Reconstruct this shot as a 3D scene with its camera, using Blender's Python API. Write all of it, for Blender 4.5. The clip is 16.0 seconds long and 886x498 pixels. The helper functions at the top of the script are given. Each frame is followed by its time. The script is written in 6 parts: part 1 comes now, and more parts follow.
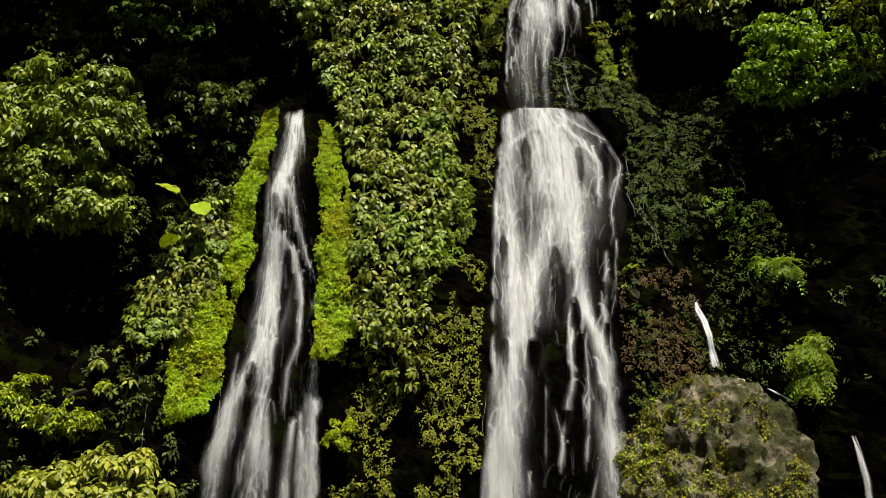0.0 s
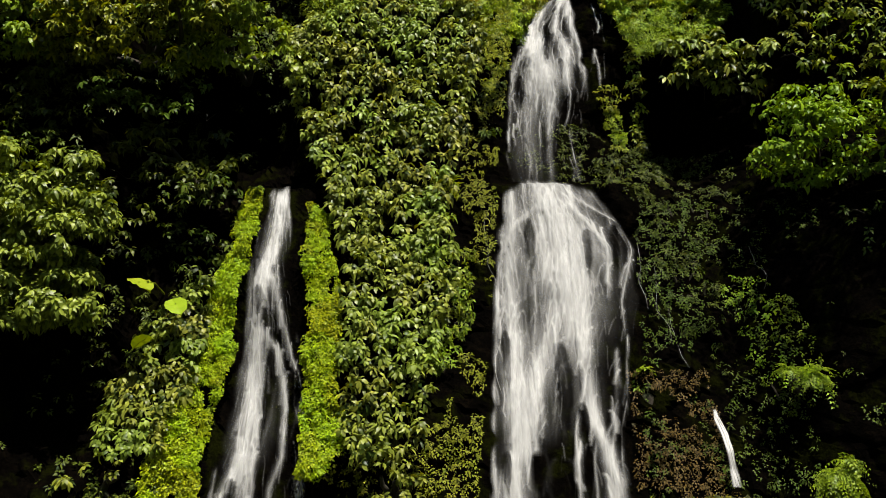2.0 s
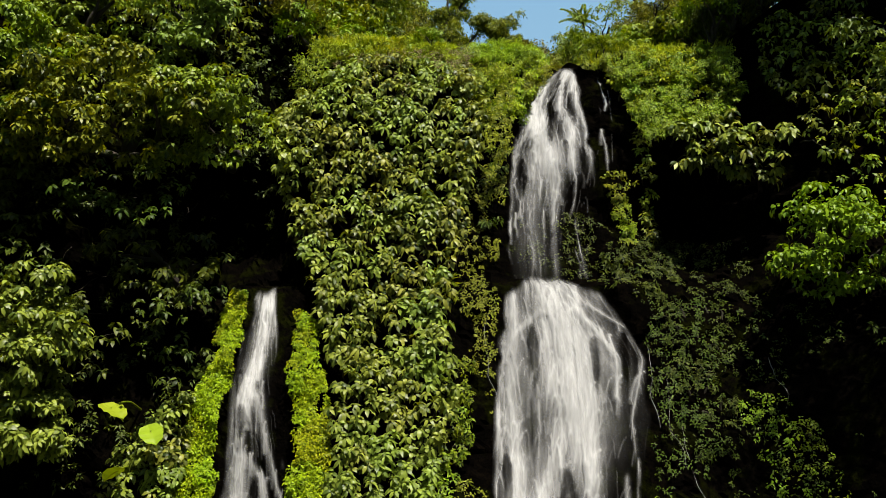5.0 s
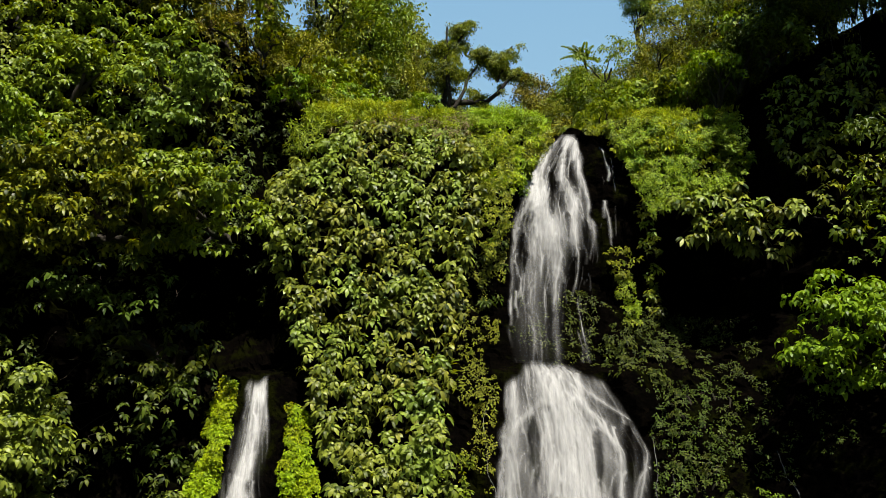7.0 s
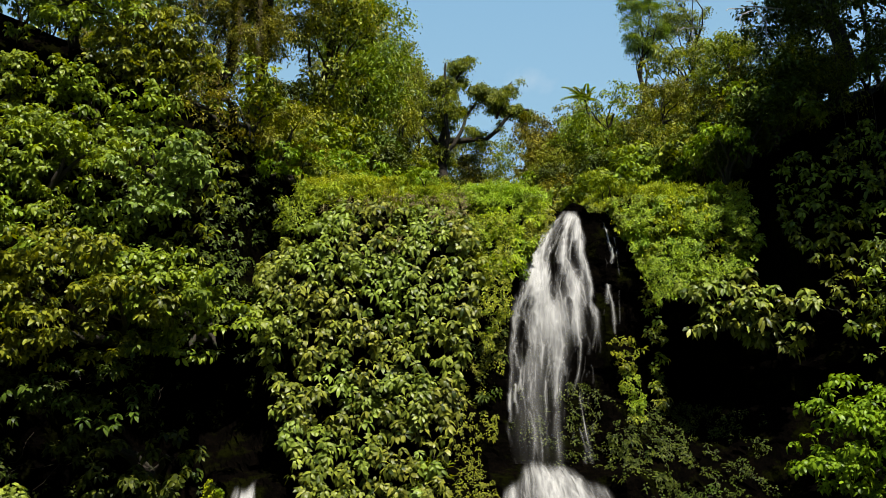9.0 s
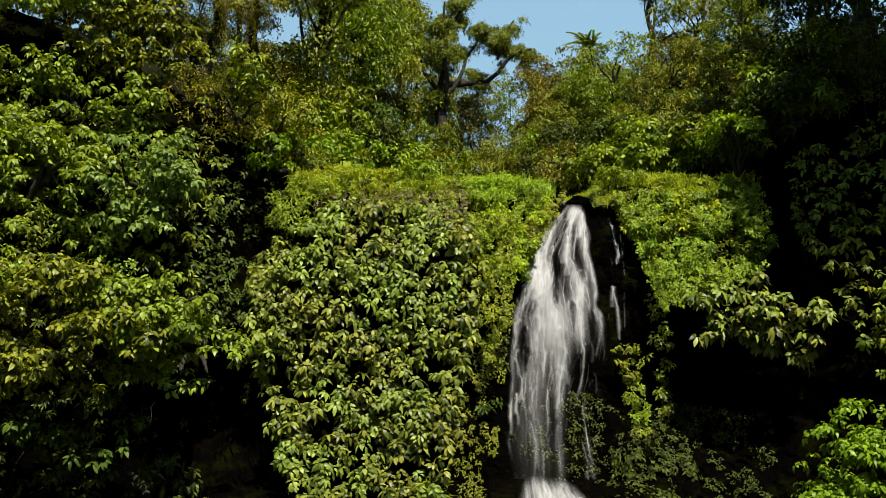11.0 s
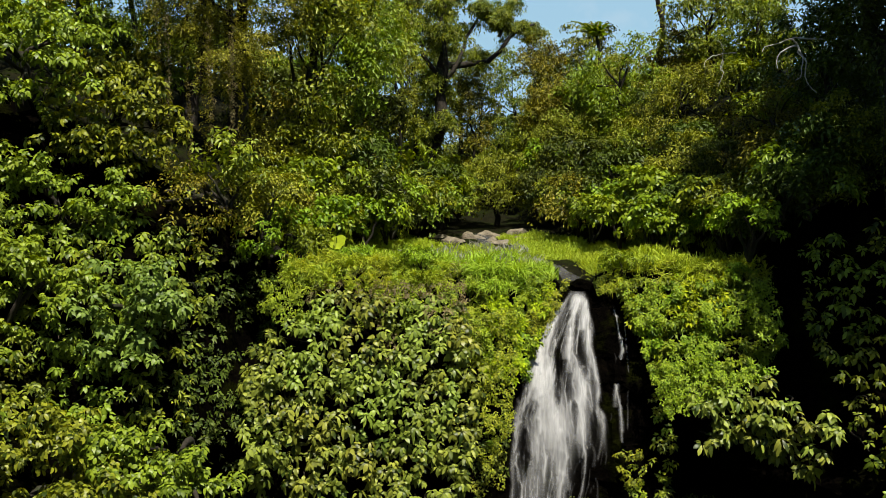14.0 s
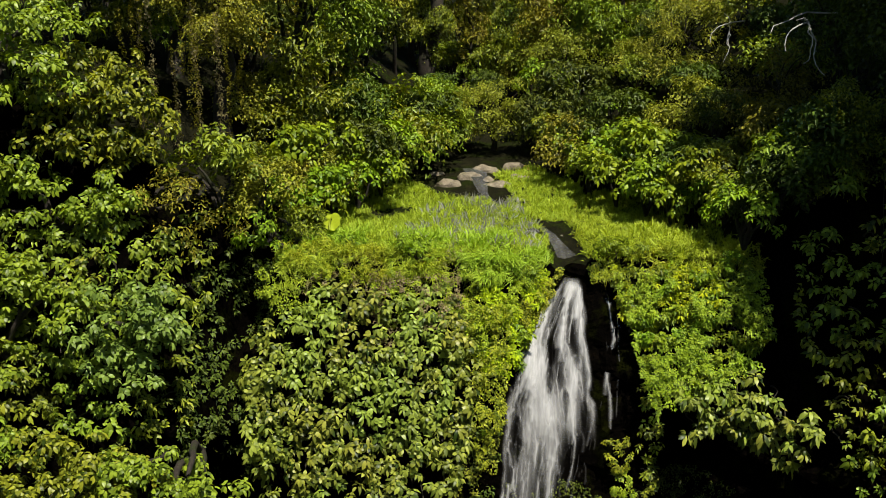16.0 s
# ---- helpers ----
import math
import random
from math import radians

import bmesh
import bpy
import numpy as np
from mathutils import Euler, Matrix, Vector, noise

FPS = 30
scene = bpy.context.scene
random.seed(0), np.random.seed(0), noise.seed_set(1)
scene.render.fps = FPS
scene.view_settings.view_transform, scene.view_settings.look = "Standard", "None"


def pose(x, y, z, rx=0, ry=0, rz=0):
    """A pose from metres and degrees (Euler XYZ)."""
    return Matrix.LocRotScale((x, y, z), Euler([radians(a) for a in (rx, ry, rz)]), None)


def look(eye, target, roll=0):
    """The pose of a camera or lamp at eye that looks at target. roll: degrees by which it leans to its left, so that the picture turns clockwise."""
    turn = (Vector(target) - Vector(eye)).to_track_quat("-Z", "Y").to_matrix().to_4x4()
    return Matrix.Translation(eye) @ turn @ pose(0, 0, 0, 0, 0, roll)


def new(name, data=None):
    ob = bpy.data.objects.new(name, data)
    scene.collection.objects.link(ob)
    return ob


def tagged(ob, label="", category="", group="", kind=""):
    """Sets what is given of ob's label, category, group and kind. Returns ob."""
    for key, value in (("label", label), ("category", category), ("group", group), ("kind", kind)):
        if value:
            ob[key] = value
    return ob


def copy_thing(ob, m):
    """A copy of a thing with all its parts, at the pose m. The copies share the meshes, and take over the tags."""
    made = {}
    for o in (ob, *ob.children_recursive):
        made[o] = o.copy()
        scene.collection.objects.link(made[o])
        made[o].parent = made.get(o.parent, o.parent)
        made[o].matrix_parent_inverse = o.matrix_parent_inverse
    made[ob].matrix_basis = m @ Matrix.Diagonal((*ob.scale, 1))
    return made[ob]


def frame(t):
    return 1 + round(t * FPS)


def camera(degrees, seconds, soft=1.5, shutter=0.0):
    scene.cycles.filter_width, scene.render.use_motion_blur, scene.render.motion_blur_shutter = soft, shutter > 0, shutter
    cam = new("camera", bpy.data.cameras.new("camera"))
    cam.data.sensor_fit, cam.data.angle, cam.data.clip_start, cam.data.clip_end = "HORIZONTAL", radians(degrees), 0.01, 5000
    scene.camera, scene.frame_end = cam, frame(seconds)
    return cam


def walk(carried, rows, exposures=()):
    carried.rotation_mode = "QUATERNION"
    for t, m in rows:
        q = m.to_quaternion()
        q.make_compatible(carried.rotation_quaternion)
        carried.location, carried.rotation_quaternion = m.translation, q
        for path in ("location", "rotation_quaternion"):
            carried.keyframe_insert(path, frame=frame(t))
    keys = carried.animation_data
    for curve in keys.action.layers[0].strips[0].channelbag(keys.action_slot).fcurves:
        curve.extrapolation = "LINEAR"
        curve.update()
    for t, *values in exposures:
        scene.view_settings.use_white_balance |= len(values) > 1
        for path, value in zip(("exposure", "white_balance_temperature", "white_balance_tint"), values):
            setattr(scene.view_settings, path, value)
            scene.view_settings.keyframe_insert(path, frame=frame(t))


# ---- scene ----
cam = camera(48.6, 16.0, 0.7)
METRES, EYE, TILT, LEAN, TURN = 40.0, 7.0, 9.0, 0.0, 0.0
ROWS = [
    (0.0, 0.0, 0.0, 0.0, 0.0, 0.0, -0.0),
    (0.5, 0.0006, 0.0211, 0.026, -0.02, -0.09, -0.03),
    (1.0, 0.0013, 0.0422, 0.0538, -0.02, -0.18, -0.03),
    (1.5, 0.0023, 0.0628, 0.0791, 0.01, -0.17, -0.03),
    (2.0, 0.004, 0.0802, 0.097, 0.05, -0.15, -0.01),
    (2.5, 0.0041, 0.0947, 0.1132, 0.01, -0.12, 0.03),
    (3.0, 0.0058, 0.1076, 0.1296, 0.07, -0.13, 0.02),
    (3.5, 0.006, 0.1196, 0.1471, 0.05, -0.15, 0.03),
    (4.0, 0.0067, 0.1303, 0.1655, 0.07, -0.17, 0.02),
    (6.5, 0.0083, 0.1763, 0.2687, 0.08, -0.33, -0.04),
    (7.0, 0.0095, 0.1857, 0.2909, 0.09, -0.35, -0.03),
    (7.5, 0.0106, 0.1957, 0.3134, 0.09, -0.39, -0.04),
    (8.0, 0.0114, 0.2069, 0.3373, 0.09, -0.43, -0.06),
    (8.5, 0.012, 0.2187, 0.362, 0.07, -0.56, -0.05),
    (9.0, 0.0126, 0.2312, 0.3875, 0.06, -0.61, -0.07),
    (11.5, 0.0136, 0.2919, 0.5324, 0.05, -8.56, 0.06),
    (12.0, 0.0127, 0.306, 0.5708, 0.02, -9.43, 0.02),
    (12.5, 0.0128, 0.3194, 0.6084, 0.03, -9.44, 0.02),
    (13.0, 0.013, 0.3324, 0.6445, 0.03, -9.67, 0.01),
    (13.5, 0.0149, 0.3444, 0.6777, 0.07, -11.53, 0.12),
    (14.0, 0.0161, 0.3571, 0.7105, 0.07, -14.03, 0.16),
    (14.5, 0.017, 0.3723, 0.7509, 0.06, -16.86, 0.15),
    (15.0, 0.0187, 0.3888, 0.7981, 0.04, -19.33, 0.19),
    (15.5, 0.0193, 0.4065, 0.8472, -0.01, -22.59, 0.21),
    (16.0, 0.02, 0.4247, 0.8963, -0.06, -25.81, 0.21),
]
walk(cam, [(t, pose(0, 0, EYE, TILT, LEAN, TURN) @ pose(METRES * x, METRES * y, METRES * z, 90 + pitch, roll, yaw)) for t, x, y, z, yaw, pitch, roll in ROWS])

# ---- world, sun, exposure ----
SUN = Vector((0.2, -0.36, 0.91)).normalized()
world = bpy.data.worlds.new("sky")
scene.world = world
world.use_nodes = True
wn = world.node_tree.nodes
sky = wn.new("ShaderNodeTexSky")
sky.sky_type, sky.sun_disc = "NISHITA", False
sky.sun_elevation = math.asin(SUN.z)
sky.sun_rotation = math.atan2(SUN.x, SUN.y)
sky.air_density, sky.dust_density, sky.ozone_density = 1.0, 0.4, 1.0
wn["Background"].inputs["Strength"].default_value = 0.05
world.node_tree.links.new(sky.outputs[0], wn["Background"].inputs["Color"])
sun = new("sun", bpy.data.lights.new("sun", "SUN"))
sun.data.energy, sun.data.angle, sun.data.color = 5.0, radians(0.6), (1.0, 0.94, 0.82)
sun.matrix_world = look((0, 0, 0), -SUN)
scene.view_settings.exposure = 0.6

# ---- small numpy tools ----
RNG = np.random.default_rng(7)


def hash3(i, j, k):
    n = (i * 374761393 + j * 668265263 + k * 2147483647 + 1013904223) & 0xFFFFFFFF
    n = ((n ^ (n >> 13)) * 1274126177) & 0xFFFFFFFF
    return ((n ^ (n >> 16)) & 0xFFFF) / 65535.0


def vnoise(x, y, z):
    """Value noise, 0 to 1."""
    x, y, z = np.broadcast_arrays(np.asarray(x, float), np.asarray(y, float), np.asarray(z, float))
    i, j, k = (np.floor(a).astype(np.int64) for a in (x, y, z))
    f, g, h = x - i, y - j, z - k
    f, g, h = (a * a * (3 - 2 * a) for a in (f, g, h))
    total = 0.0
    for a in (0, 1):
        for b in (0, 1):
            for c in (0, 1):
                w = (f if a else 1 - f) * (g if b else 1 - g) * (h if c else 1 - h)
                total = total + w * hash3(i + a, j + b, k + c)
    return total


def fbm(x, y, z, octaves=4):
    total, amp = 0.0, 0.5
    for o in range(octaves):
        total = total + amp * (vnoise(x * 2 ** o + 7 * o, y * 2 ** o + 3 * o, z * 2 ** o + 5 * o) - 0.5)
        amp *= 0.5
    return total


def blocks(x, z, size):
    """Broken rock: a step height for each irregular cell."""
    u, w = x / size + 1.2 * fbm(x * 0.4, z * 0.4, 3.0), z / (size * 1.3) + 1.2 * fbm(x * 0.4, z * 0.4, 9.0)
    i, k = np.floor(u).astype(np.int64), np.floor(w).astype(np.int64)
    best, height = np.full(np.shape(u), 9.0), np.zeros(np.shape(u))
    for a in (-1, 0, 1):
        for b in (-1, 0, 1):
            px = i + a + hash3(i + a, k + b, 1 + 0 * i)
            pz = k + b + hash3(i + a, k + b, 2 + 0 * i)
            d = (u - px) ** 2 + (w - pz) ** 2
            near = d < best
            best = np.where(near, d, best)
            height = np.where(near, hash3(i + a, k + b, 3 + 0 * i), height)
    return height - 0.35 * best


def smooth(a):
    a = np.clip(a, 0, 1)
    return a * a * (3 - 2 * a)


def bump(x, z, cx, cz, rx, rz):
    return np.exp(-(((x - cx) / rx) ** 2 + ((z - cz) / rz) ** 2))


# ---- the shape of the land ----
# the falls: rows of height, left edge, right edge, cover
UPPER = [(31.95, 5.65, 6.85, 1), (30.8, 4.75, 6.8, 1), (29.7, 4.1, 6.8, 1), (27.3, 3.2, 7.1, 1), (25.8, 3.05, 7.2, 1), (23.6, 3.0, 6.6, 1), (21.0, 2.8, 6.8, 1)]
LOWER = [(21.2, 2.7, 6.3, 1), (20.4, 2.5, 6.9, 1), (19.1, 2.4, 7.55, 1), (17.6, 2.25, 8.15, 1), (15.5, 2.1, 8.1, 1), (12.8, 1.95, 7.4, 1), (9.2, 1.7, 6.8, 1), (7.5, 1.6, 6.95, 1), (4.8, 1.35, 6.85, 1), (-0.4, 1.1, 7.0, 1)]
LEFT = [(20.6, -7.3, -6.35, 1), (17.0, -7.65, -5.8, 1), (13.8, -7.65, -5.2, 1), (11.5, -7.75, -4.9, 1), (9.5, -7.95, -4.65, 1), (7.2, -8.4, -4.5, 1), (4.8, -8.95, -4.45, 1), (-0.4, -9.4, -4.3, 1)]
SIDE = [(31.5, 7.45, 8.35, 1), (29.7, 7.25, 8.25, 1), (26.2, 7.05, 8.05, 1)]
FALLS = (UPPER, LOWER, LEFT)


def valley(x, y):
    """Height of the upper valley: a grassy shelf with the stream, between slopes."""
    x, y = np.asarray(x, float), np.asarray(y, float)
    left = -5.4 + 0.32 * np.clip(y - 53, 0, 20)
    right = 12.8 - 0.36 * np.clip(y - 53, 0, 20)
    rise = 0.95 * np.clip(left - x, 0, None) + 0.85 * np.clip(x - right, 0, None)
    h = 32.4 + 0.045 * np.clip(y - 51, 0, 60) + 14 * (1 - np.exp(-rise / 14))
    h = h + 0.8 * bump(x, y, -2.4, 52, 2.6, 3) + 0.5 * bump(x, y, 2.6, 52.2, 2.4, 1.6) + 0.55 * bump(x, y, 9.3, 52, 2.4, 3) - 0.6 * bump(x, y, 6.2, 51.6, 0.9, 4)
    return h + 0.6 * fbm(x * 0.5, y * 0.5, 1.0)


def cliff(x, z, rough=True):
    """Distance (y) of the rock face at x and height z."""
    x, z = np.asarray(x, float), np.asarray(z, float)
    y = sum(np.interp(z + d, [-2, 4, 8, 12, 16, 20, 25, 29, 32.4, 60],
                      [36.4, 37.0, 38.0, 40.4, 42.7, 45.6, 47.7, 49.0, 50.9, 74]) for d in (-2.4, -1.2, 0, 1.2, 2.4)) / 5
    y = y - 1.0 * smooth((21.1 - z) / 0.5) * smooth((z - 14) / 6) * smooth((x - 0.5) / 2.5) * smooth((9.5 - x) / 2)
    high = smooth((z - 20) / 8)
    low = 1 - smooth((z - 17) / 7)
    y = y - 4.2 * smooth((-6.5 - x) / 4) * high - 1.5 * smooth((x - 13) / 3) * high
    y = y - low * np.clip((x - 11.8) * 1.25, 0, 26) - (1 - low) * np.clip((x - 15) * 0.6, 0, 26)
    y = y - np.clip((-x - 14) * 0.6, 0, 26)
    y = y + 4.0 * bump(x, z, 11.5, 23.3, 2.2, 2.5) + 4.5 * bump(x, z, -9.3, 23.6, 2.0, 2.2) + 3.0 * bump(x, z, -7.6, 30.6, 1.1, 2.0)
    y = y + 3.0 * bump(x, z, -14.5, 11.5, 2.6, 2.6) - 1.5 * smooth((20.9 - z) / 0.5) * smooth((z - 11) / 6) * smooth((x + 8.9) / 1.2) * smooth((-4.6 - x) / 1.2)
    if rough:
        worn = np.maximum.reduce([smooth((np.interp(z, [r[0] for r in f[::-1]], [r[2] for r in f[::-1]]) + 0.5 - x) / 0.8)
                                  * smooth((x + 0.5 - np.interp(z, [r[0] for r in f[::-1]], [r[1] for r in f[::-1]])) / 0.8)
                                  * ((z < f[0][0] + 0.3) & (z > f[-1][0] - 0.3)) for f in FALLS])
        y = y + (1 - 0.78 * worn) * (0.9 * fbm(x * 0.3, z * 0.3, 4.0, 3) - 0.6 * blocks(x, z, 1.5) - 0.35 * blocks(x + 40, z, 0.6) + 0.3 * fbm(x * 2.1, z * 1.4, 6.0, 3))
    return y


def spot(x, z, out=0.0):
    return np.array([x, float(cliff(x, z)) - out, z])


# ---- mesh tools ----
def mesh(name, V, F, mat, flat=False):
    """One mesh from vertex and face arrays (all triangles or all quads)."""
    V, F = np.asarray(V, np.float32), np.asarray(F, np.int32)
    me = bpy.data.meshes.new(name)
    n = F.shape[1]
    me.vertices.add(len(V))
    me.vertices.foreach_set("co", V.ravel())
    me.loops.add(F.size)
    me.loops.foreach_set("vertex_index", F.ravel())
    me.polygons.add(len(F))
    me.polygons.foreach_set("loop_start", np.arange(0, F.size, n, dtype=np.int32))
    me.polygons.foreach_set("use_smooth", np.full(len(F), not flat))
    me.update(calc_edges=True)
    me.materials.append(mat)
    return me


def part(name, V, F, mat, parent=None, label="", flat=False):
    ob = new(name, mesh(name, V, F, mat, flat))
    ob.parent = parent
    return tagged(ob, label)


def group_of(name, place, label, category, group=""):
    e = new(name)
    e.location = place
    return tagged(e, label, category, group)


def gather(pieces):
    """Join (V, F) pairs."""
    Vs, Fs, n = [], [], 0
    for V, F in pieces:
        Vs.append(V)
        Fs.append(np.asarray(F) + n)
        n += len(V)
    return np.concatenate(Vs), np.concatenate(Fs)


def tube(points, radii, sides=7, wobble=0.0):
    """A tapered limb through the points, quads."""
    P = np.asarray(points, float)
    R = np.interp(np.linspace(0, 1, len(P)), np.linspace(0, 1, len(radii)), radii)
    T = np.gradient(P, axis=0)
    T /= np.linalg.norm(T, axis=1, keepdims=True) + 1e-9
    ref = np.array([0.31, 0.83, 0.12])
    A = np.cross(T, ref)
    A /= np.linalg.norm(A, axis=1, keepdims=True) + 1e-9
    B = np.cross(T, A)
    ang = np.linspace(0, 2 * np.pi, sides, endpoint=False)
    V = P[:, None] + R[:, None, None] * (np.cos(ang)[None, :, None] * A[:, None] + np.sin(ang)[None, :, None] * B[:, None])
    if wobble:
        V = V + wobble * R[:, None, None] * (vnoise(V[..., 0] * 3, V[..., 1] * 3, V[..., 2] * 3)[..., None] - 0.5)
    V = V.reshape(-1, 3)
    F = []
    for i in range(len(P) - 1):
        for s in range(sides):
            t = (s + 1) % sides
            F.append((i * sides + s, i * sides + t, (i + 1) * sides + t, (i + 1) * sides + s))
    return V, np.array(F)


def bent(a, b, n=9, sag=0.0, jitter=0.1, seed=0):
    """Points of a crooked limb from a to b."""
    r = np.random.default_rng(seed)
    t = np.linspace(0, 1, n)[:, None]
    P = np.asarray(a, float) * (1 - t) + np.asarray(b, float) * t
    P[:, 2] += sag * 4 * (t * (1 - t))[:, 0]
    size = np.linalg.norm(np.asarray(b, float) - np.asarray(a, float))
    off = np.cumsum(r.normal(0, jitter * size / n, (n, 3)), axis=0)
    return P + off * np.sin(np.pi * t) ** 0.7


# ---- leaves ----
def small_leaf(L, W, rise, droop):
    V = [(0, 0, 0), (0.45 * L, W / 2, rise * L + 0.15 * W), (L, 0, rise * L - droop * L), (0.45 * L, -W / 2, rise * L + 0.15 * W)]
    return np.array(V), np.array([(0, 2, 1), (0, 3, 2)])


def arched(L, W, rise, droop):
    """A narrow blade that rises from its shoot and arches over to a hanging tip: 6 triangles."""
    V = [(0, 0, 0), (0.3 * L, W * 0.42, rise * L), (0.3 * L, -W * 0.42, rise * L), (0.66 * L, W * 0.46, (rise - 0.35 * droop) * L), (0.66 * L, -W * 0.46, (rise - 0.35 * droop) * L),
         (0.5 * L, 0, (rise - 0.02) * L - 0.1 * W), (0.92 * L, 0, (rise - droop) * L)]
    return np.array(V), np.array([(0, 5, 1), (0, 2, 5), (1, 5, 3), (5, 2, 4), (3, 5, 6), (5, 4, 6)])


def spin(V, az, el=0.0):
    c, s = math.cos(el), math.sin(el)
    V = V @ np.array([[c, 0, -s], [0, 1, 0], [s, 0, c]]).T
    c, s = math.cos(az), math.sin(az)
    return V @ np.array([[c, -s, 0], [s, c, 0], [0, 0, 1]]).T


def whorl(seed, n=8, L=0.31, W=0.145, droop=0.25, shape=small_leaf):
    """A rosette of drooping leaves round a shoot; its axis is z."""
    r = np.random.default_rng(seed)
    out = []
    for i in range(n):
        V, F = shape(L * r.uniform(0.7, 1.15), W * r.uniform(0.8, 1.2), r.uniform(0.0, 0.25), droop * r.uniform(0.5, 1.3))
        V[:, 0] += 0.04
        V = spin(V, i * 2.4 + r.uniform(-0.3, 0.3), r.uniform(-0.3, 0.35)) + (0, 0, r.uniform(-0.08, 0.08))
        out.append((V, F))
    return gather(out)


def sprig(seed, n=16, size=0.75, L=0.21, W=0.105):
    """A leafy twig: small leaves about a short shoot, in a loose tuft."""
    r = np.random.default_rng(seed)
    out = []
    for i in range(n):
        V, F = small_leaf(L * r.uniform(0.7, 1.3), W * r.uniform(0.8, 1.2), r.uniform(0, 0.2), r.uniform(0.1, 0.6))
        p = r.normal(0, size * 0.33, 3) * (1, 1, 0.6)
        out.append((spin(V, r.uniform(0, 6.28), r.uniform(-0.5, 0.6)) + p, F))
    return gather(out)


def feather(seed, n=7, pairs=7, L=0.6):
    """Pinnate leaves: arching ribs with small leaflets on both sides."""
    r = np.random.default_rng(seed)
    out = []
    for i in range(n):
        az, el, size = r.uniform(0, 6.28), r.uniform(0.0, 0.7), L * r.uniform(0.7, 1.2)
        for k in range(pairs):
            t = (k + 1) / pairs
            q = np.array([t * size, 0, math.sin(t * 1.9) * 0.22 * size - 0.2 * t * t * size])
            for side in (-1, 1):
                V, F = small_leaf(0.26 * size * (1.1 - 0.7 * t), 0.085 * size, 0.02, 0.3)
                V = spin(V, side * 1.15) + q
                out.append((spin(V, az, el), F))
    return gather(out)


def blades(seed, n=7, H=0.42, W=0.014, spread=0.8):
    """A tuft of grass."""
    r = np.random.default_rng(seed)
    out = []
    for i in range(n):
        h, w, az = H * r.uniform(0.5, 1.2), W * r.uniform(0.7, 1.3), r.uniform(0, 6.28)
        lean = spread * r.uniform(0.1, 1.0)
        V = np.array([(-0.0, -w, 0), (0, w, 0), (lean * h * 0.35, -w * 0.8, 0.6 * h), (lean * h * 0.35, w * 0.8, 0.6 * h), (lean * h, 0, h * (1 - 0.3 * lean))])
        p = r.normal(0, 0.09, 3) * (1, 1, 0)
        out.append((spin(V, az) + p, np.array([(0, 1, 3), (0, 3, 2), (2, 3, 4)])))
    return gather(out)


BIG = [whorl(i, 7, 0.28, 0.135, 0.45, arched) for i in range(7)]
BIGGER = [whorl(20 + i, 7, 0.34, 0.16, 0.4, arched) for i in range(5)]
ROSE = [whorl(180 + i, 6, 0.22, 0.125, 0.45, arched) for i in range(7)]
MID = [whorl(40 + i, 8, 0.20, 0.10, 0.25, small_leaf) for i in range(6)]
FINE = [whorl(60 + i, 8, 0.10, 0.065, 0.3, small_leaf) for i in range(5)]
TWIG = [sprig(80 + i, 18, 0.5, 0.17, 0.09) for i in range(6)]
TWIGFINE = [sprig(100 + i, 20, 0.5, 0.125, 0.07) for i in range(6)]
FROND = [feather(120 + i) for i in range(5)]
TWIGFAR = [sprig(160 + i, 14, 0.65, 0.21, 0.105) for i in range(6)]
GRASS = [blades(140 + i) for i in range(6)]


def scatter(P, N, kinds, size=(0.8, 1.25), up=0.4, tilt=0.3, rng=RNG, hang=0.6):
    """Copies of the given leaf clusters at the points P, their axes between the normals N and up."""
    n = len(P)
    # leaves hang by their weight
    A = N * (1 - up) + np.array([0, 0, up]) + rng.normal(0, tilt, (n, 3))
    A /= np.linalg.norm(A, axis=1, keepdims=True) + 1e-9
    B = np.cross(A, rng.normal(0, 1, (n, 3)))
    B /= np.linalg.norm(B, axis=1, keepdims=True) + 1e-9
    C = np.cross(A, B)
    S = rng.uniform(*size, n)
    which = rng.integers(0, len(kinds), n)
    Vs, Fs, count = [], [], 0
    for k, (TV, TF) in enumerate(kinds):
        at = np.nonzero(which == k)[0]
        if not len(at):
            continue
        M = np.stack((B[at], C[at], A[at]), axis=1) * S[at][:, None, None]
        V = np.einsum("vk,nkj->nvj", TV, M) + P[at][:, None]
        V[:, :, 2] -= hang * (np.linalg.norm(TV, axis=1) ** 1.5)[None] * S[at][:, None]
        V = V.reshape(-1, 3)
        F = (TF[None] + (np.arange(len(at)) * len(TV))[:, None, None]).reshape(-1, 3) + count
        Vs.append(V)
        Fs.append(F)
        count += len(V)
    return np.concatenate(Vs), np.concatenate(Fs)


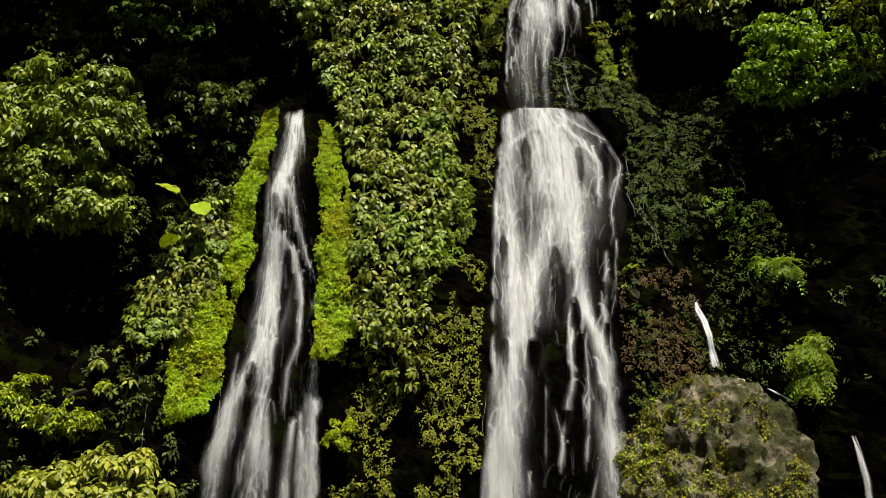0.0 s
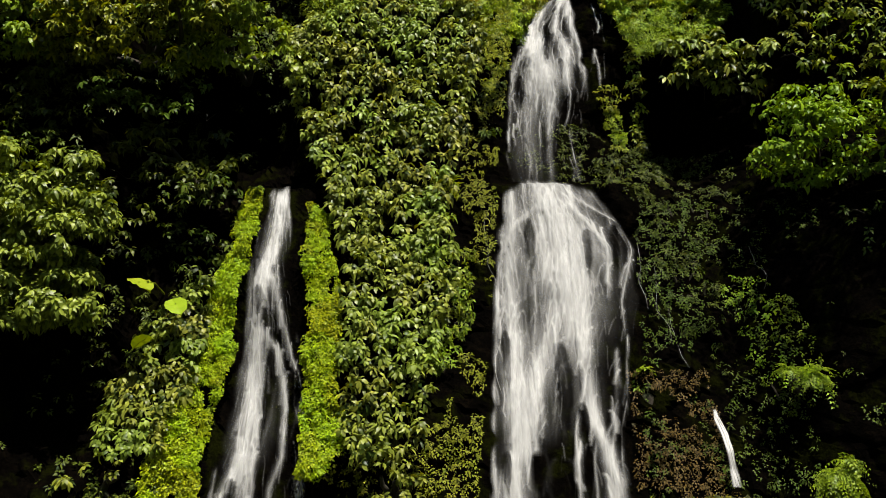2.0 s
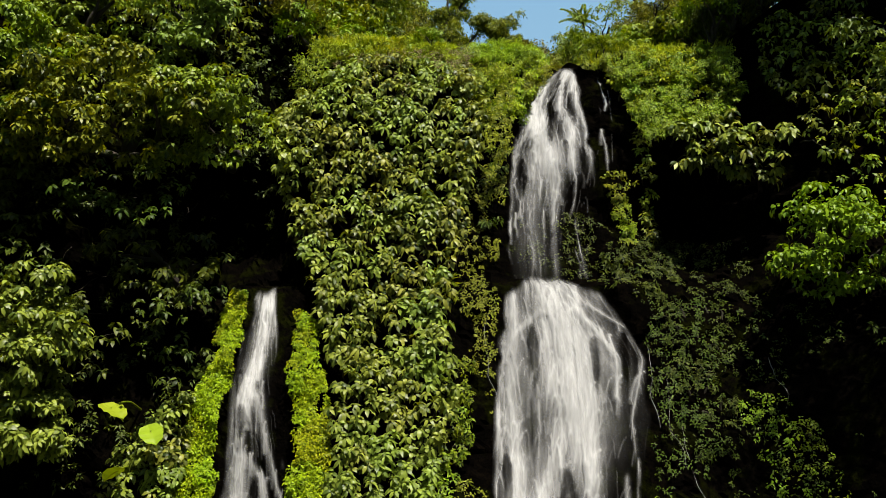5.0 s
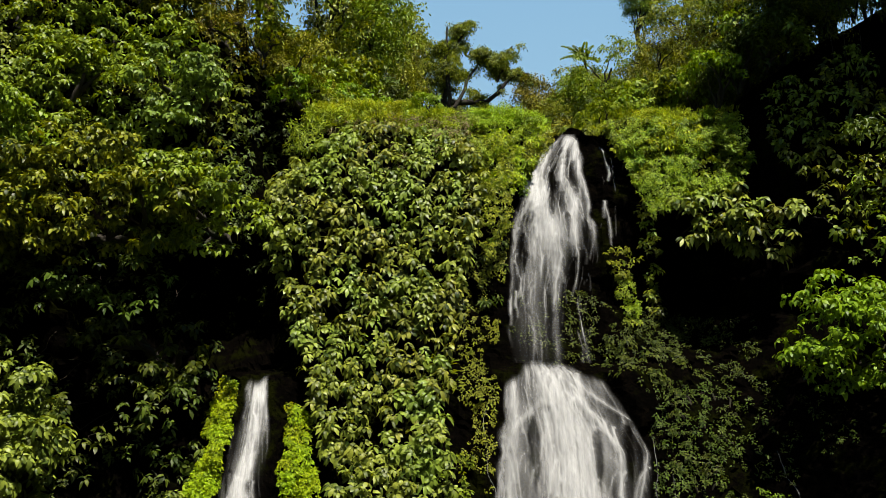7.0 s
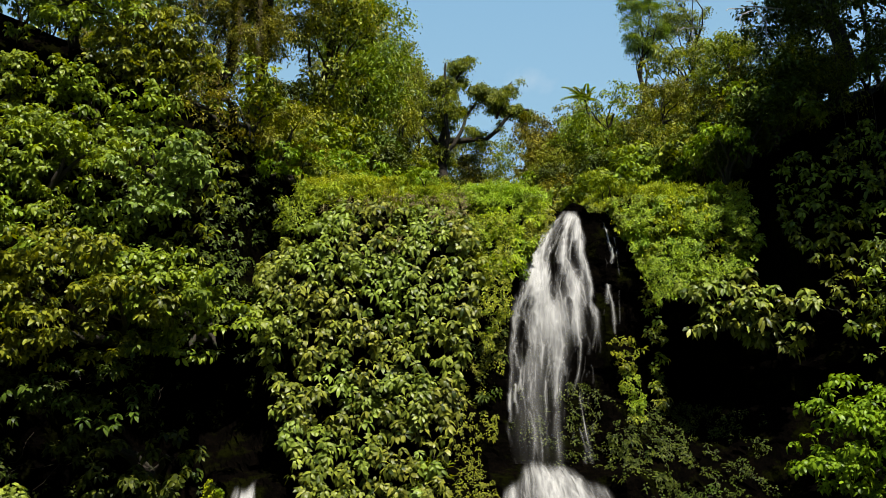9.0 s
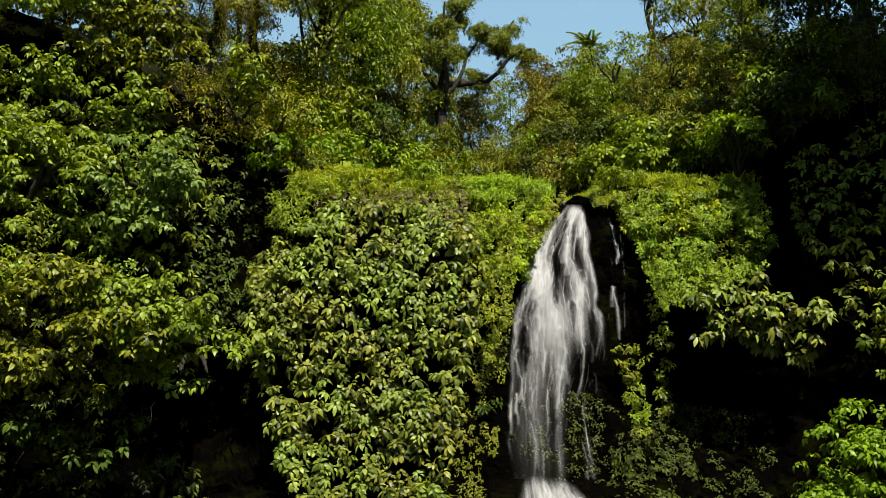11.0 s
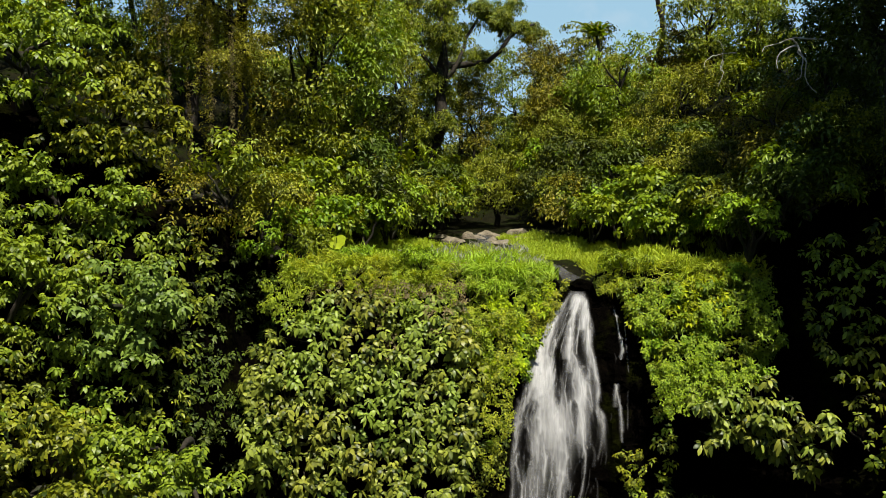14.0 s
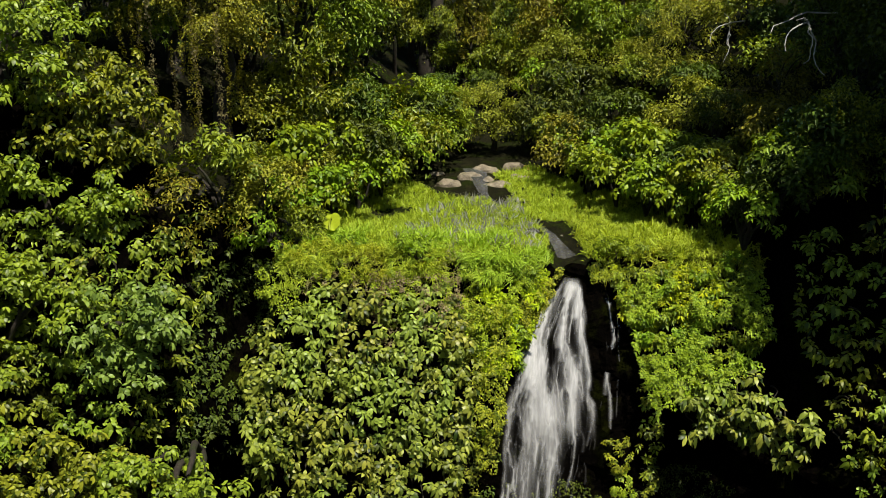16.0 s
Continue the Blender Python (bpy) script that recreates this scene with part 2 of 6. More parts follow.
def ball_points(lobes, density, rng, back=0.4, inner=0.25, under=-0.12):
    """Points and normals on the outsides of ellipsoid lobes ((cx, cy, cz), (rx, ry, rz)); sides turned from the valley are thinned."""
    Ps, Ns = [], []
    C = np.array([l[0] for l in lobes], float)
    R = np.array([l[1] for l in lobes], float)
    for c, r in zip(C, R):
        area = 4 * np.pi * (r[0] * r[1] * r[2]) ** (2 / 3)
        n = max(6, int(area * density))
        d = rng.normal(0, 1, (n, 3))
        d /= np.linalg.norm(d, axis=1, keepdims=True)
        shell = np.where(rng.random(n) < inner, rng.uniform(0.55, 0.85, n), rng.uniform(0.85, 1.1, n))
        q = c + d * r
        shell = shell * (1 + 0.7 * (vnoise(q[:, 0] * 0.9, q[:, 1] * 0.9, q[:, 2] * 0.9) - 0.5))
        p = c + d * r * shell[:, None]
        nn = d / r
        nn /= np.linalg.norm(nn, axis=1, keepdims=True)
        keep = (nn[:, 1] < back) & (nn[:, 2] > under) & (vnoise(q[:, 0] * 1.3, q[:, 1] * 1.3, q[:, 2] * 1.8 + 9) > 0.42)
        Ps.append(p[keep])
        Ns.append(nn[keep])
    P, N = np.concatenate(Ps), np.concatenate(Ns)
    q = (((P[:, None] - C[None]) / R[None]) ** 2).sum(2)
    keep = (q > 0.3).all(axis=1)
    return P[keep], N[keep]


TUFT = 0.5


# ---- materials ----
def material(name):
    m = bpy.data.materials.new(name)
    m.use_nodes = True
    nt = m.node_tree
    return m, nt.nodes, nt.links, nt.nodes["Principled BSDF"], nt.nodes["Material Output"]


def leaf_material(name, low, high, glow=0.16, rough=0.4, patch=0.5, gloss=0.26):
    """Leaves: hue varies leaf by leaf, plant by plant and in broad patches; light shines through."""
    m, nodes, links, bsdf, out = material(name)
    geo, info, pos = nodes.new("ShaderNodeNewGeometry"), nodes.new("ShaderNodeObjectInfo"), nodes.new("ShaderNodeTexCoord")
    big = nodes.new("ShaderNodeTexNoise")
    big.inputs["Scale"].default_value, big.inputs["Detail"].default_value = 0.9, 3
    links.new(geo.outputs["Position"], big.inputs["Vector"])
    mix = nodes.new("ShaderNodeMath")
    mix.operation = "MULTIPLY_ADD"
    mix.inputs[1].default_value, mix.inputs[2].default_value = 0.85, -0.15
    links.new(geo.outputs["Random Per Island"], mix.inputs[0])
    add = nodes.new("ShaderNodeMath")
    add.operation = "MULTIPLY_ADD"
    add.inputs[1].default_value = patch
    links.new(big.outputs["Fac"], add.inputs[0])
    links.new(mix.outputs[0], add.inputs[2])
    add2 = nodes.new("ShaderNodeMath")
    add2.operation = "MULTIPLY_ADD"
    add2.inputs[1].default_value = 0.25
    links.new(info.outputs["Random"], add2.inputs[0])
    links.new(add.outputs[0], add2.inputs[2])
    ramp = nodes.new("ShaderNodeValToRGB")
    e = ramp.color_ramp.elements
    e[0].position, e[1].position = 0.15, 1.0
    e[0].color, e[1].color = (*low, 1), (*high, 1)
    links.new(add2.outputs[0], ramp.inputs["Fac"])
    shift, kind = nodes.new("ShaderNodeMapRange"), nodes.new("ShaderNodeHueSaturation")
    shift.inputs["To Min"].default_value, shift.inputs["To Max"].default_value = 0.489, 0.536
    links.new(info.outputs["Random"], shift.inputs["Value"])
    links.new(shift.outputs[0], kind.inputs["Hue"])
    links.new(ramp.outputs[0], kind.inputs["Color"])
    links.new(kind.outputs[0], bsdf.inputs["Base Color"])
    bsdf.inputs["Roughness"].default_value = rough
    bsdf.inputs["Specular IOR Level"].default_value = gloss
    trans = nodes.new("ShaderNodeBsdfTranslucent")
    hue = nodes.new("ShaderNodeHueSaturation")
    hue.inputs["Saturation"].default_value, hue.inputs["Value"].default_value, hue.inputs["Hue"].default_value = 1.15, 1.3, 0.485
    links.new(kind.outputs[0], hue.inputs["Color"])
    links.new(hue.outputs[0], trans.inputs["Color"])
    sh = nodes.new("ShaderNodeMixShader")
    sh.inputs[0].default_value = glow
    links.new(bsdf.outputs[0], sh.inputs[1])
    links.new(trans.outputs[0], sh.inputs[2])
    links.new(sh.outputs[0], out.inputs["Surface"])
    return m


def ground_material(name, tones, scale, rough, bump_size, moss=None, moss_at=0.55, wet=0.0):
    """Rock, soil or bark: two scales of tone, relief, and moss where the surface holds it."""
    m, nodes, links, bsdf, out = material(name)
    geo = nodes.new("ShaderNodeNewGeometry")
    n1, n2, n3 = (nodes.new("ShaderNodeTexNoise") for _ in range(3))
    for n, s, d in ((n1, scale, 6), (n2, scale * 6, 8), (n3, scale * 0.45, 7)):
        n.inputs["Scale"].default_value, n.inputs["Detail"].default_value = s, d
        n.inputs["Roughness"].default_value = 0.62
        links.new(geo.outputs["Position"], n.inputs["Vector"])
    ramp = nodes.new("ShaderNodeValToRGB")
    e = ramp.color_ramp.elements
    e[0].position, e[1].position = 0.32, 0.72
    e[0].color, e[1].color = (*tones[0], 1), (*tones[-1], 1)
    for k, tone in enumerate(tones[1:-1]):
        el = e.new(0.32 + 0.4 * (k + 1) / (len(tones) - 1))
        el.color = (*tone, 1)
    mixv = nodes.new("ShaderNodeMix")
    mixv.inputs[0].default_value = 0.45
    links.new(n1.outputs["Fac"], mixv.inputs[2])
    links.new(n2.outputs["Fac"], mixv.inputs[3])
    links.new(mixv.outputs[0], ramp.inputs["Fac"])
    colour = ramp.outputs[0]
    if moss:
        mr = nodes.new("ShaderNodeValToRGB")
        mr.color_ramp.elements[0].position, mr.color_ramp.elements[1].position = moss_at - 0.05, moss_at + 0.06
        links.new(n3.outputs["Fac"], mr.inputs["Fac"])
        mc = nodes.new("ShaderNodeValToRGB")
        mc.color_ramp.elements[0].color, mc.color_ramp.elements[1].color = (*[c * 0.45 for c in moss], 1), (*moss, 1)
        mc.color_ramp.elements[0].position, mc.color_ramp.elements[1].position = 0.35, 0.65
        links.new(n2.outputs["Fac"], mc.inputs["Fac"])
        cm = nodes.new("ShaderNodeMix")
        cm.data_type = "RGBA"
        links.new(mr.outputs[0], cm.inputs[0])
        links.new(colour, cm.inputs[6])
        links.new(mc.outputs[0], cm.inputs[7])
        colour = cm.outputs[2]
    links.new(colour, bsdf.inputs["Base Color"])
    rr = nodes.new("ShaderNodeMapRange")
    rr.inputs["To Min"].default_value, rr.inputs["To Max"].default_value = rough - 0.15, rough + 0.15
    links.new(n1.outputs["Fac"], rr.inputs["Value"])
    links.new(rr.outputs[0], bsdf.inputs["Roughness"])
    bsdf.inputs["Specular IOR Level"].default_value = 0.3 + wet
    b1, b2 = nodes.new("ShaderNodeBump"), nodes.new("ShaderNodeBump")
    b1.inputs["Distance"].default_value, b2.inputs["Distance"].default_value = bump_size, bump_size * 0.25
    b1.inputs["Strength"].default_value, b2.inputs["Strength"].default_value = 0.9, 0.9
    links.new(n1.outputs["Fac"], b1.inputs["Height"])
    links.new(n2.outputs["Fac"], b2.inputs["Height"])
    links.new(b1.outputs[0], b2.inputs["Normal"])
    links.new(b2.outputs[0], bsdf.inputs["Normal"])
    return m


def water_material(name, cover, contrast, stretch=0.09, scale=5.0):
    """Falling white water: foam threads drawn out downwards, with gaps of clear film."""
    m, nodes, links, bsdf, out = material(name)
    geo = nodes.new("ShaderNodeNewGeometry")
    maps = []
    for s, st in ((scale, stretch), (scale * 0.35, stretch * 1.8), (scale * 0.22, 0.8)):
        mp = nodes.new("ShaderNodeMapping")
        mp.inputs["Scale"].default_value = (s, s * 0.25, s * st)
        links.new(geo.outputs["Position"], mp.inputs["Vector"])
        n = nodes.new("ShaderNodeTexNoise")
        n.inputs["Scale"].default_value, n.inputs["Detail"].default_value = 1.0, 5
        links.new(mp.outputs[0], n.inputs["Vector"])
        maps.append(n)
    a = nodes.new("ShaderNodeMath")
    a.operation = "ADD"
    links.new(maps[0].outputs["Fac"], a.inputs[0])
    links.new(maps[1].outputs["Fac"], a.inputs[1])
    b = nodes.new("ShaderNodeMath")
    b.operation = "MULTIPLY_ADD"
    b.inputs[1].default_value = 0.3
    links.new(maps[2].outputs["Fac"], b.inputs[0])
    links.new(a.outputs[0], b.inputs[2])
    fade = nodes.new("ShaderNodeUVMap")
    sep = nodes.new("ShaderNodeSeparateXYZ")
    links.new(fade.outputs[0], sep.inputs[0])
    rng = nodes.new("ShaderNodeMapRange")
    rng.inputs["From Min"].default_value, rng.inputs["From Max"].default_value = 1.15 - cover - contrast, 1.15 - cover + contrast
    links.new(b.outputs[0], rng.inputs["Value"])
    mul = nodes.new("ShaderNodeMath")
    mul.operation = "MULTIPLY"
    links.new(rng.outputs[0], mul.inputs[0])
    links.new(sep.outputs["X"], mul.inputs[1])
    bsdf.inputs["Base Color"].default_value = (0.76, 0.76, 0.76, 1)
    bsdf.inputs["Roughness"].default_value = 0.5
    bsdf.inputs["Specular IOR Level"].default_value = 0.4
    tr, tl = nodes.new("ShaderNodeBsdfTransparent"), nodes.new("ShaderNodeBsdfTranslucent")
    tl.inputs["Color"].default_value = (0.76, 0.76, 0.76, 1)
    body, sh = nodes.new("ShaderNodeMixShader"), nodes.new("ShaderNodeMixShader")
    body.inputs[0].default_value = 0.35
    links.new(bsdf.outputs[0], body.inputs[1])
    links.new(tl.outputs[0], body.inputs[2])
    links.new(mul.outputs[0], sh.inputs[0])
    links.new(tr.outputs[0], sh.inputs[1])
    links.new(body.outputs[0], sh.inputs[2])
    links.new(sh.outputs[0], out.inputs["Surface"])
    return m


CRAG = ground_material("weathered_boulder", [(0.008, 0.007, 0.005), (0.24, 0.195, 0.13), (0.62, 0.53, 0.39)], 3.0, 0.75, 0.3, (0.06, 0.065, 0.01), 0.46)
# far darker than real wet basalt: deep shade is put into the colour
ROCK = ground_material("wet_shaded_basalt", [(0.0007, 0.0006, 0.0005), (0.0016, 0.0013, 0.001), (0.005, 0.0036, 0.0022)], 1.7, 0.65, 0.2, (0.006, 0.007, 0.0012), 0.56, -0.3)
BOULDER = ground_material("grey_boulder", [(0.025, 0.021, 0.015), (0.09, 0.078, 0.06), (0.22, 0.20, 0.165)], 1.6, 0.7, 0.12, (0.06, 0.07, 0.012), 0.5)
# soil kept near black, so gaps between plants read as shaded floor
SHELF = ground_material("shaded_shelf_soil", [(0.004, 0.004, 0.002), (0.009, 0.009, 0.004), (0.022, 0.021, 0.007)], 1.6, 0.9, 0.15, (0.014, 0.02, 0.003), 0.55, -0.27)
FLOOR = ground_material("river_gravel", [(0.03, 0.03, 0.026), (0.08, 0.075, 0.06), (0.14, 0.13, 0.11)], 1.5, 0.6, 0.1, (0.045, 0.06, 0.014), 0.42)
BARK = ground_material("dark_bark", [(0.01, 0.008, 0.006), (0.028, 0.022, 0.016), (0.06, 0.05, 0.036)], 4.0, 0.85, 0.05, (0.03, 0.04, 0.01), 0.56)
DEADWOOD = ground_material("bleached_deadwood", [(0.2, 0.18, 0.15), (0.35, 0.33, 0.29), (0.5, 0.48, 0.44)], 5.0, 0.8, 0.02)
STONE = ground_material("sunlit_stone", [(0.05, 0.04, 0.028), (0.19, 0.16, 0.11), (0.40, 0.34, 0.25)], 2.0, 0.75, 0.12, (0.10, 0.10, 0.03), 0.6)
L_BIG = leaf_material("broad_leaf", (0.020, 0.040, 0.004), (0.32, 0.345, 0.045), 0.2)
# darkened copy of the green leaf, with shade put into its colour
L_SHADED = leaf_material("shaded_leaf_copy", (0.012, 0.024, 0.003), (0.11, 0.135, 0.016), gloss=0.15)
L_MOSS = leaf_material("creeper_leaf", (0.11, 0.165, 0.002), (0.46, 0.52, 0.008), 0.22, gloss=0.15)
L_LUSH = leaf_material("lush_leaf", (0.07, 0.11, 0.005), (0.40, 0.435, 0.022), 0.2, gloss=0.2)
L_FERN = leaf_material("fern_leaf", (0.05, 0.085, 0.004), (0.28, 0.345, 0.014), 0.22, gloss=0.2)
L_YELLOW = leaf_material("sunlit_bush_leaf", (0.12, 0.16, 0.012), (0.40, 0.42, 0.06), 0.24)
L_TREE = leaf_material("tree_leaf", (0.024, 0.045, 0.003), (0.31, 0.35, 0.026), 0.27)
L_BLUE = leaf_material("blue_green_leaf", (0.06, 0.095, 0.014), (0.25, 0.33, 0.055), 0.26)
L_OLIVE = leaf_material("olive_leaf", (0.045, 0.048, 0.003), (0.31, 0.285, 0.026), gloss=0.15)
L_GRASS = leaf_material("grass_blade", (0.14, 0.20, 0.006), (0.50, 0.55, 0.05), 0.36, 0.5, 0.7, 0.2)
L_DRY = leaf_material("dry_grass", (0.12, 0.09, 0.035), (0.33, 0.28, 0.14), 0.3, 0.6, gloss=0.15)
L_RUST = leaf_material("brown_moss", (0.03, 0.019, 0.004), (0.15, 0.10, 0.028), gloss=0.15)
L_LILAC = leaf_material("lilac_flower_grass", (0.15, 0.145, 0.12), (0.40, 0.39, 0.36), 0.3, 0.6, gloss=0.15)
WATER = water_material("falling_water", 0.38, 0.5, 0.07, 8.0)
SPRAY = water_material("falling_spray", 0.2, 0.4, 0.07, 9.0)
FILM = water_material("water_film", 0.12, 0.4)
FOAM = water_material("white_foam", 0.42, 0.5)


# ---- the rock face, shelf and ground ----
def grid(X, Y, Z):
    n, m = X.shape
    V = np.stack((X, Y, Z), axis=2).reshape(-1, 3)
    i = np.arange(n - 1)[:, None] * m + np.arange(m - 1)[None]
    F = np.stack((i, i + 1, i + m + 1, i + m), axis=2).reshape(-1, 4)
    return V, F


xs = np.concatenate((-np.geomspace(1500, 26, 26), np.arange(-25.5, 25.6, 0.21), np.geomspace(26, 1500, 26)))
zt = valley(xs, np.full_like(xs, 51.6))
s = np.linspace(0, 1, 190)
X, S = np.meshgrid(xs, s, indexing="ij")
Z = -0.5 + S * (zt[:, None] + 0.5)
fade = 1 - smooth((S - 0.94) / 0.06)
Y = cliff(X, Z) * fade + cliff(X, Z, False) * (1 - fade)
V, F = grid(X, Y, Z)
tagged(part("cliff_wall", V, F[:, ::-1], ROCK, flat=True), "wet mossy basalt cliff behind the falls, deep shade put into its colour", "cliff", kind="structure")
rim = Y[:, -1]
d = np.concatenate((np.linspace(0, 70, 110), np.geomspace(71, 2500, 30)))
X, D = np.meshgrid(xs, d, indexing="ij")
Y2 = rim[:, None] + D
Z2 = valley(X, Y2)
Z2 = np.where(D == 0, Z[:, -1:], Z2)
V, F = grid(X, Y2, Z2)
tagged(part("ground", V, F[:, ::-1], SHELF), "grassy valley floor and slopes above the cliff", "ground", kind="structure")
d = np.concatenate((np.linspace(0, 60, 24), np.geomspace(61, 2500, 14)))
X, D = np.meshgrid(xs, d, indexing="ij")
Y3 = Y[:, :1] - D
Z3 = -0.5 + 0.25 * fbm(X * 0.5, Y3 * 0.5, 2.0) * (D > 0)
# unseen banks behind and beside the camera, raised to cut the sky light
Z3 = Z3 + (D > 0) * np.maximum(62 * smooth((-12 - Y3) / 24), 44 * smooth((np.abs(X) - 27) / 16))
V, F = grid(X, Y3, Z3)
tagged(part("riverbed", V, F, FLOOR), "unseen dark overgrown gorge floor, its banks raised to block sky light", "ground", kind="structure")


# ---- falling water ----
def water_y(x, z):
    """The water's face: the rock smoothed, a hand's breadth in front."""
    return cliff(x, z, False) - 0.42 + 0.3 * fbm(x * 0.5, 3.0, z * 0.6, 2)


class Fall:
    """One leap of water: its edges, the bands it runs in (rows z, share of the width, half width, strength) and the rock knobs that part it."""

    def __init__(self, levels, seed):
        self.levels, self.seed, self.bands, self.knobs = levels, seed, [], []
        L = np.array(levels, float)[::-1]
        self.edges = lambda z: (np.interp(z, L[:, 0], L[:, 1]), np.interp(z, L[:, 0], L[:, 2]))

    def band(self, *rows):
        self.bands.append(np.array(rows, float)[::-1])
        return self

    def knob(self, *rows):
        self.knobs += rows
        return self

    def density(self, u, z, wide=1.0):
        u, z = np.asarray(u, float), np.asarray(z, float)
        d = 0.0 * (u + z)
        lowest = self.levels[-1][0] + 0.3
        for k, B in enumerate(self.bands):
            c, w, a = (np.interp(z, B[:, 0], B[:, m]) for m in (1, 2, 3))
            c = c + 0.35 * w * fbm(z * 1.1, k * 3.7, self.seed, 2)
            ends = smooth((B[-1, 0] - z) / 0.35 + 0.5)
            if B[0, 0] > lowest + 0.5:
                ends = ends * smooth((z - B[0, 0]) / 0.9 + 0.6)
            thin = np.clip(1 - w / 0.05, 0, 1)
            broken = 1 - thin * np.clip(1.5 - 2.4 * vnoise(z * 1.3, k * 5.1, self.seed), 0, 0.9)
            d = d + a * ends * broken * np.exp(-((u - c) / (w * wide * (1 - 0.3 * thin))) ** 2)
        return d

    def fray(self, count, spread=0.022):
        """Thin strands that leave the bands and wander down beside them."""
        r = np.random.default_rng(self.seed + 70)
        high, low = self.levels[0][0], self.levels[-1][0]
        while count:
            z = r.uniform(low + 1, high)
            u = r.uniform(0.02, 0.98)
            near = float(self.density(u, z, 1.8))
            if r.random() > 0.15 + near:
                continue
            n = r.uniform(0.6, 2.6)
            v = np.clip(u + np.cumsum(r.normal(0, spread, 3)), 0.02, 0.98)
            w, a = r.uniform(0.005, 0.012), r.uniform(0.5, 1.2)
            self.band((z, u, w, a), (z - n * 0.4, v[0], w, a), (z - n * 0.75, v[1], w * 1.3, a * 0.8), (max(low, z - n), v[2], w * 1.6, 0.2 * a))
            count -= 1
        return self


def braid(fall, X, Z, D, cell, seed, thick=0.045):
    """White strands that fall from ledge to ledge, part round the knobs of rock and meet again below them."""
    r = np.random.default_rng(seed)
    z, lo, hi = Z[:, 0], X[:, 0], X[:, -1]
    top, low = fall.levels[0][0], fall.levels[-1][0]
    wide, tall = cell
    total = np.zeros(X.shape)
    rows = int((top - low) / tall) + 1
    cols = int((hi - lo).max() / wide) + 1
    # knots of the net: every second row stands half a cell over
    ku = (np.arange(cols + 1)[None] + 0.5 * (np.arange(rows + 1)[:, None] % 2) + r.uniform(-0.33, 0.33, (rows + 1, cols + 1))) / cols
    kz = top - tall * (np.arange(rows + 1)[:, None] + r.uniform(-0.42, 0.42, (rows + 1, cols + 1)))
    for i in range(rows):
        for j in range(cols + 1):
            for step in ((0, -1 if i % 2 == 0 else 1)):
                m = j + step
                if not 0 <= m <= cols or r.random() < 0.42:
                    continue
                u0, u1, z0, z1 = np.clip(ku[i, j], 0.01, 0.99), np.clip(ku[i + 1, m], 0.01, 0.99), kz[i, j], kz[i + 1, m]
                strong = float(D[int(np.clip((z[0] - 0.5 * (z0 + z1)) / (z[0] - z[1]), 0, len(z) - 1)), int(0.5 * (u0 + u1) * (X.shape[1] - 1))])
                if r.random() > 0.06 + 1.1 * strong or z0 - z1 < 0.1:
                    continue
                at = np.nonzero((z < z0 + 0.05) & (z > z1 - 0.12))[0]
                if len(at) < 3:
                    continue
                s = np.clip((z0 - z[at]) / (z0 - z1), 0, 1)
                u = u0 + (u1 - u0) * s ** r.uniform(0.22, 0.5)
                x = lo[at] + (hi - lo)[at] * u + 0.1 * fbm(z[at] * 1.6, 5.0 * j, i, 2)
                w = thick * r.uniform(0.5, 1.5) * (0.7 + 0.9 * min(1.0, strong)) * (1 + 0.5 * s)
                a = r.uniform(0.35, 1.1) * (0.1 + 0.85 * min(1.2, strong)) * (1 - 0.45 * s) * (0.65 + 0.7 * vnoise(z[at] * 2.1, i, 3.0 * j))
                total[at] += a[:, None] * np.exp(-((X[at] - x[:, None]) / w[:, None]) ** 2)
    return total


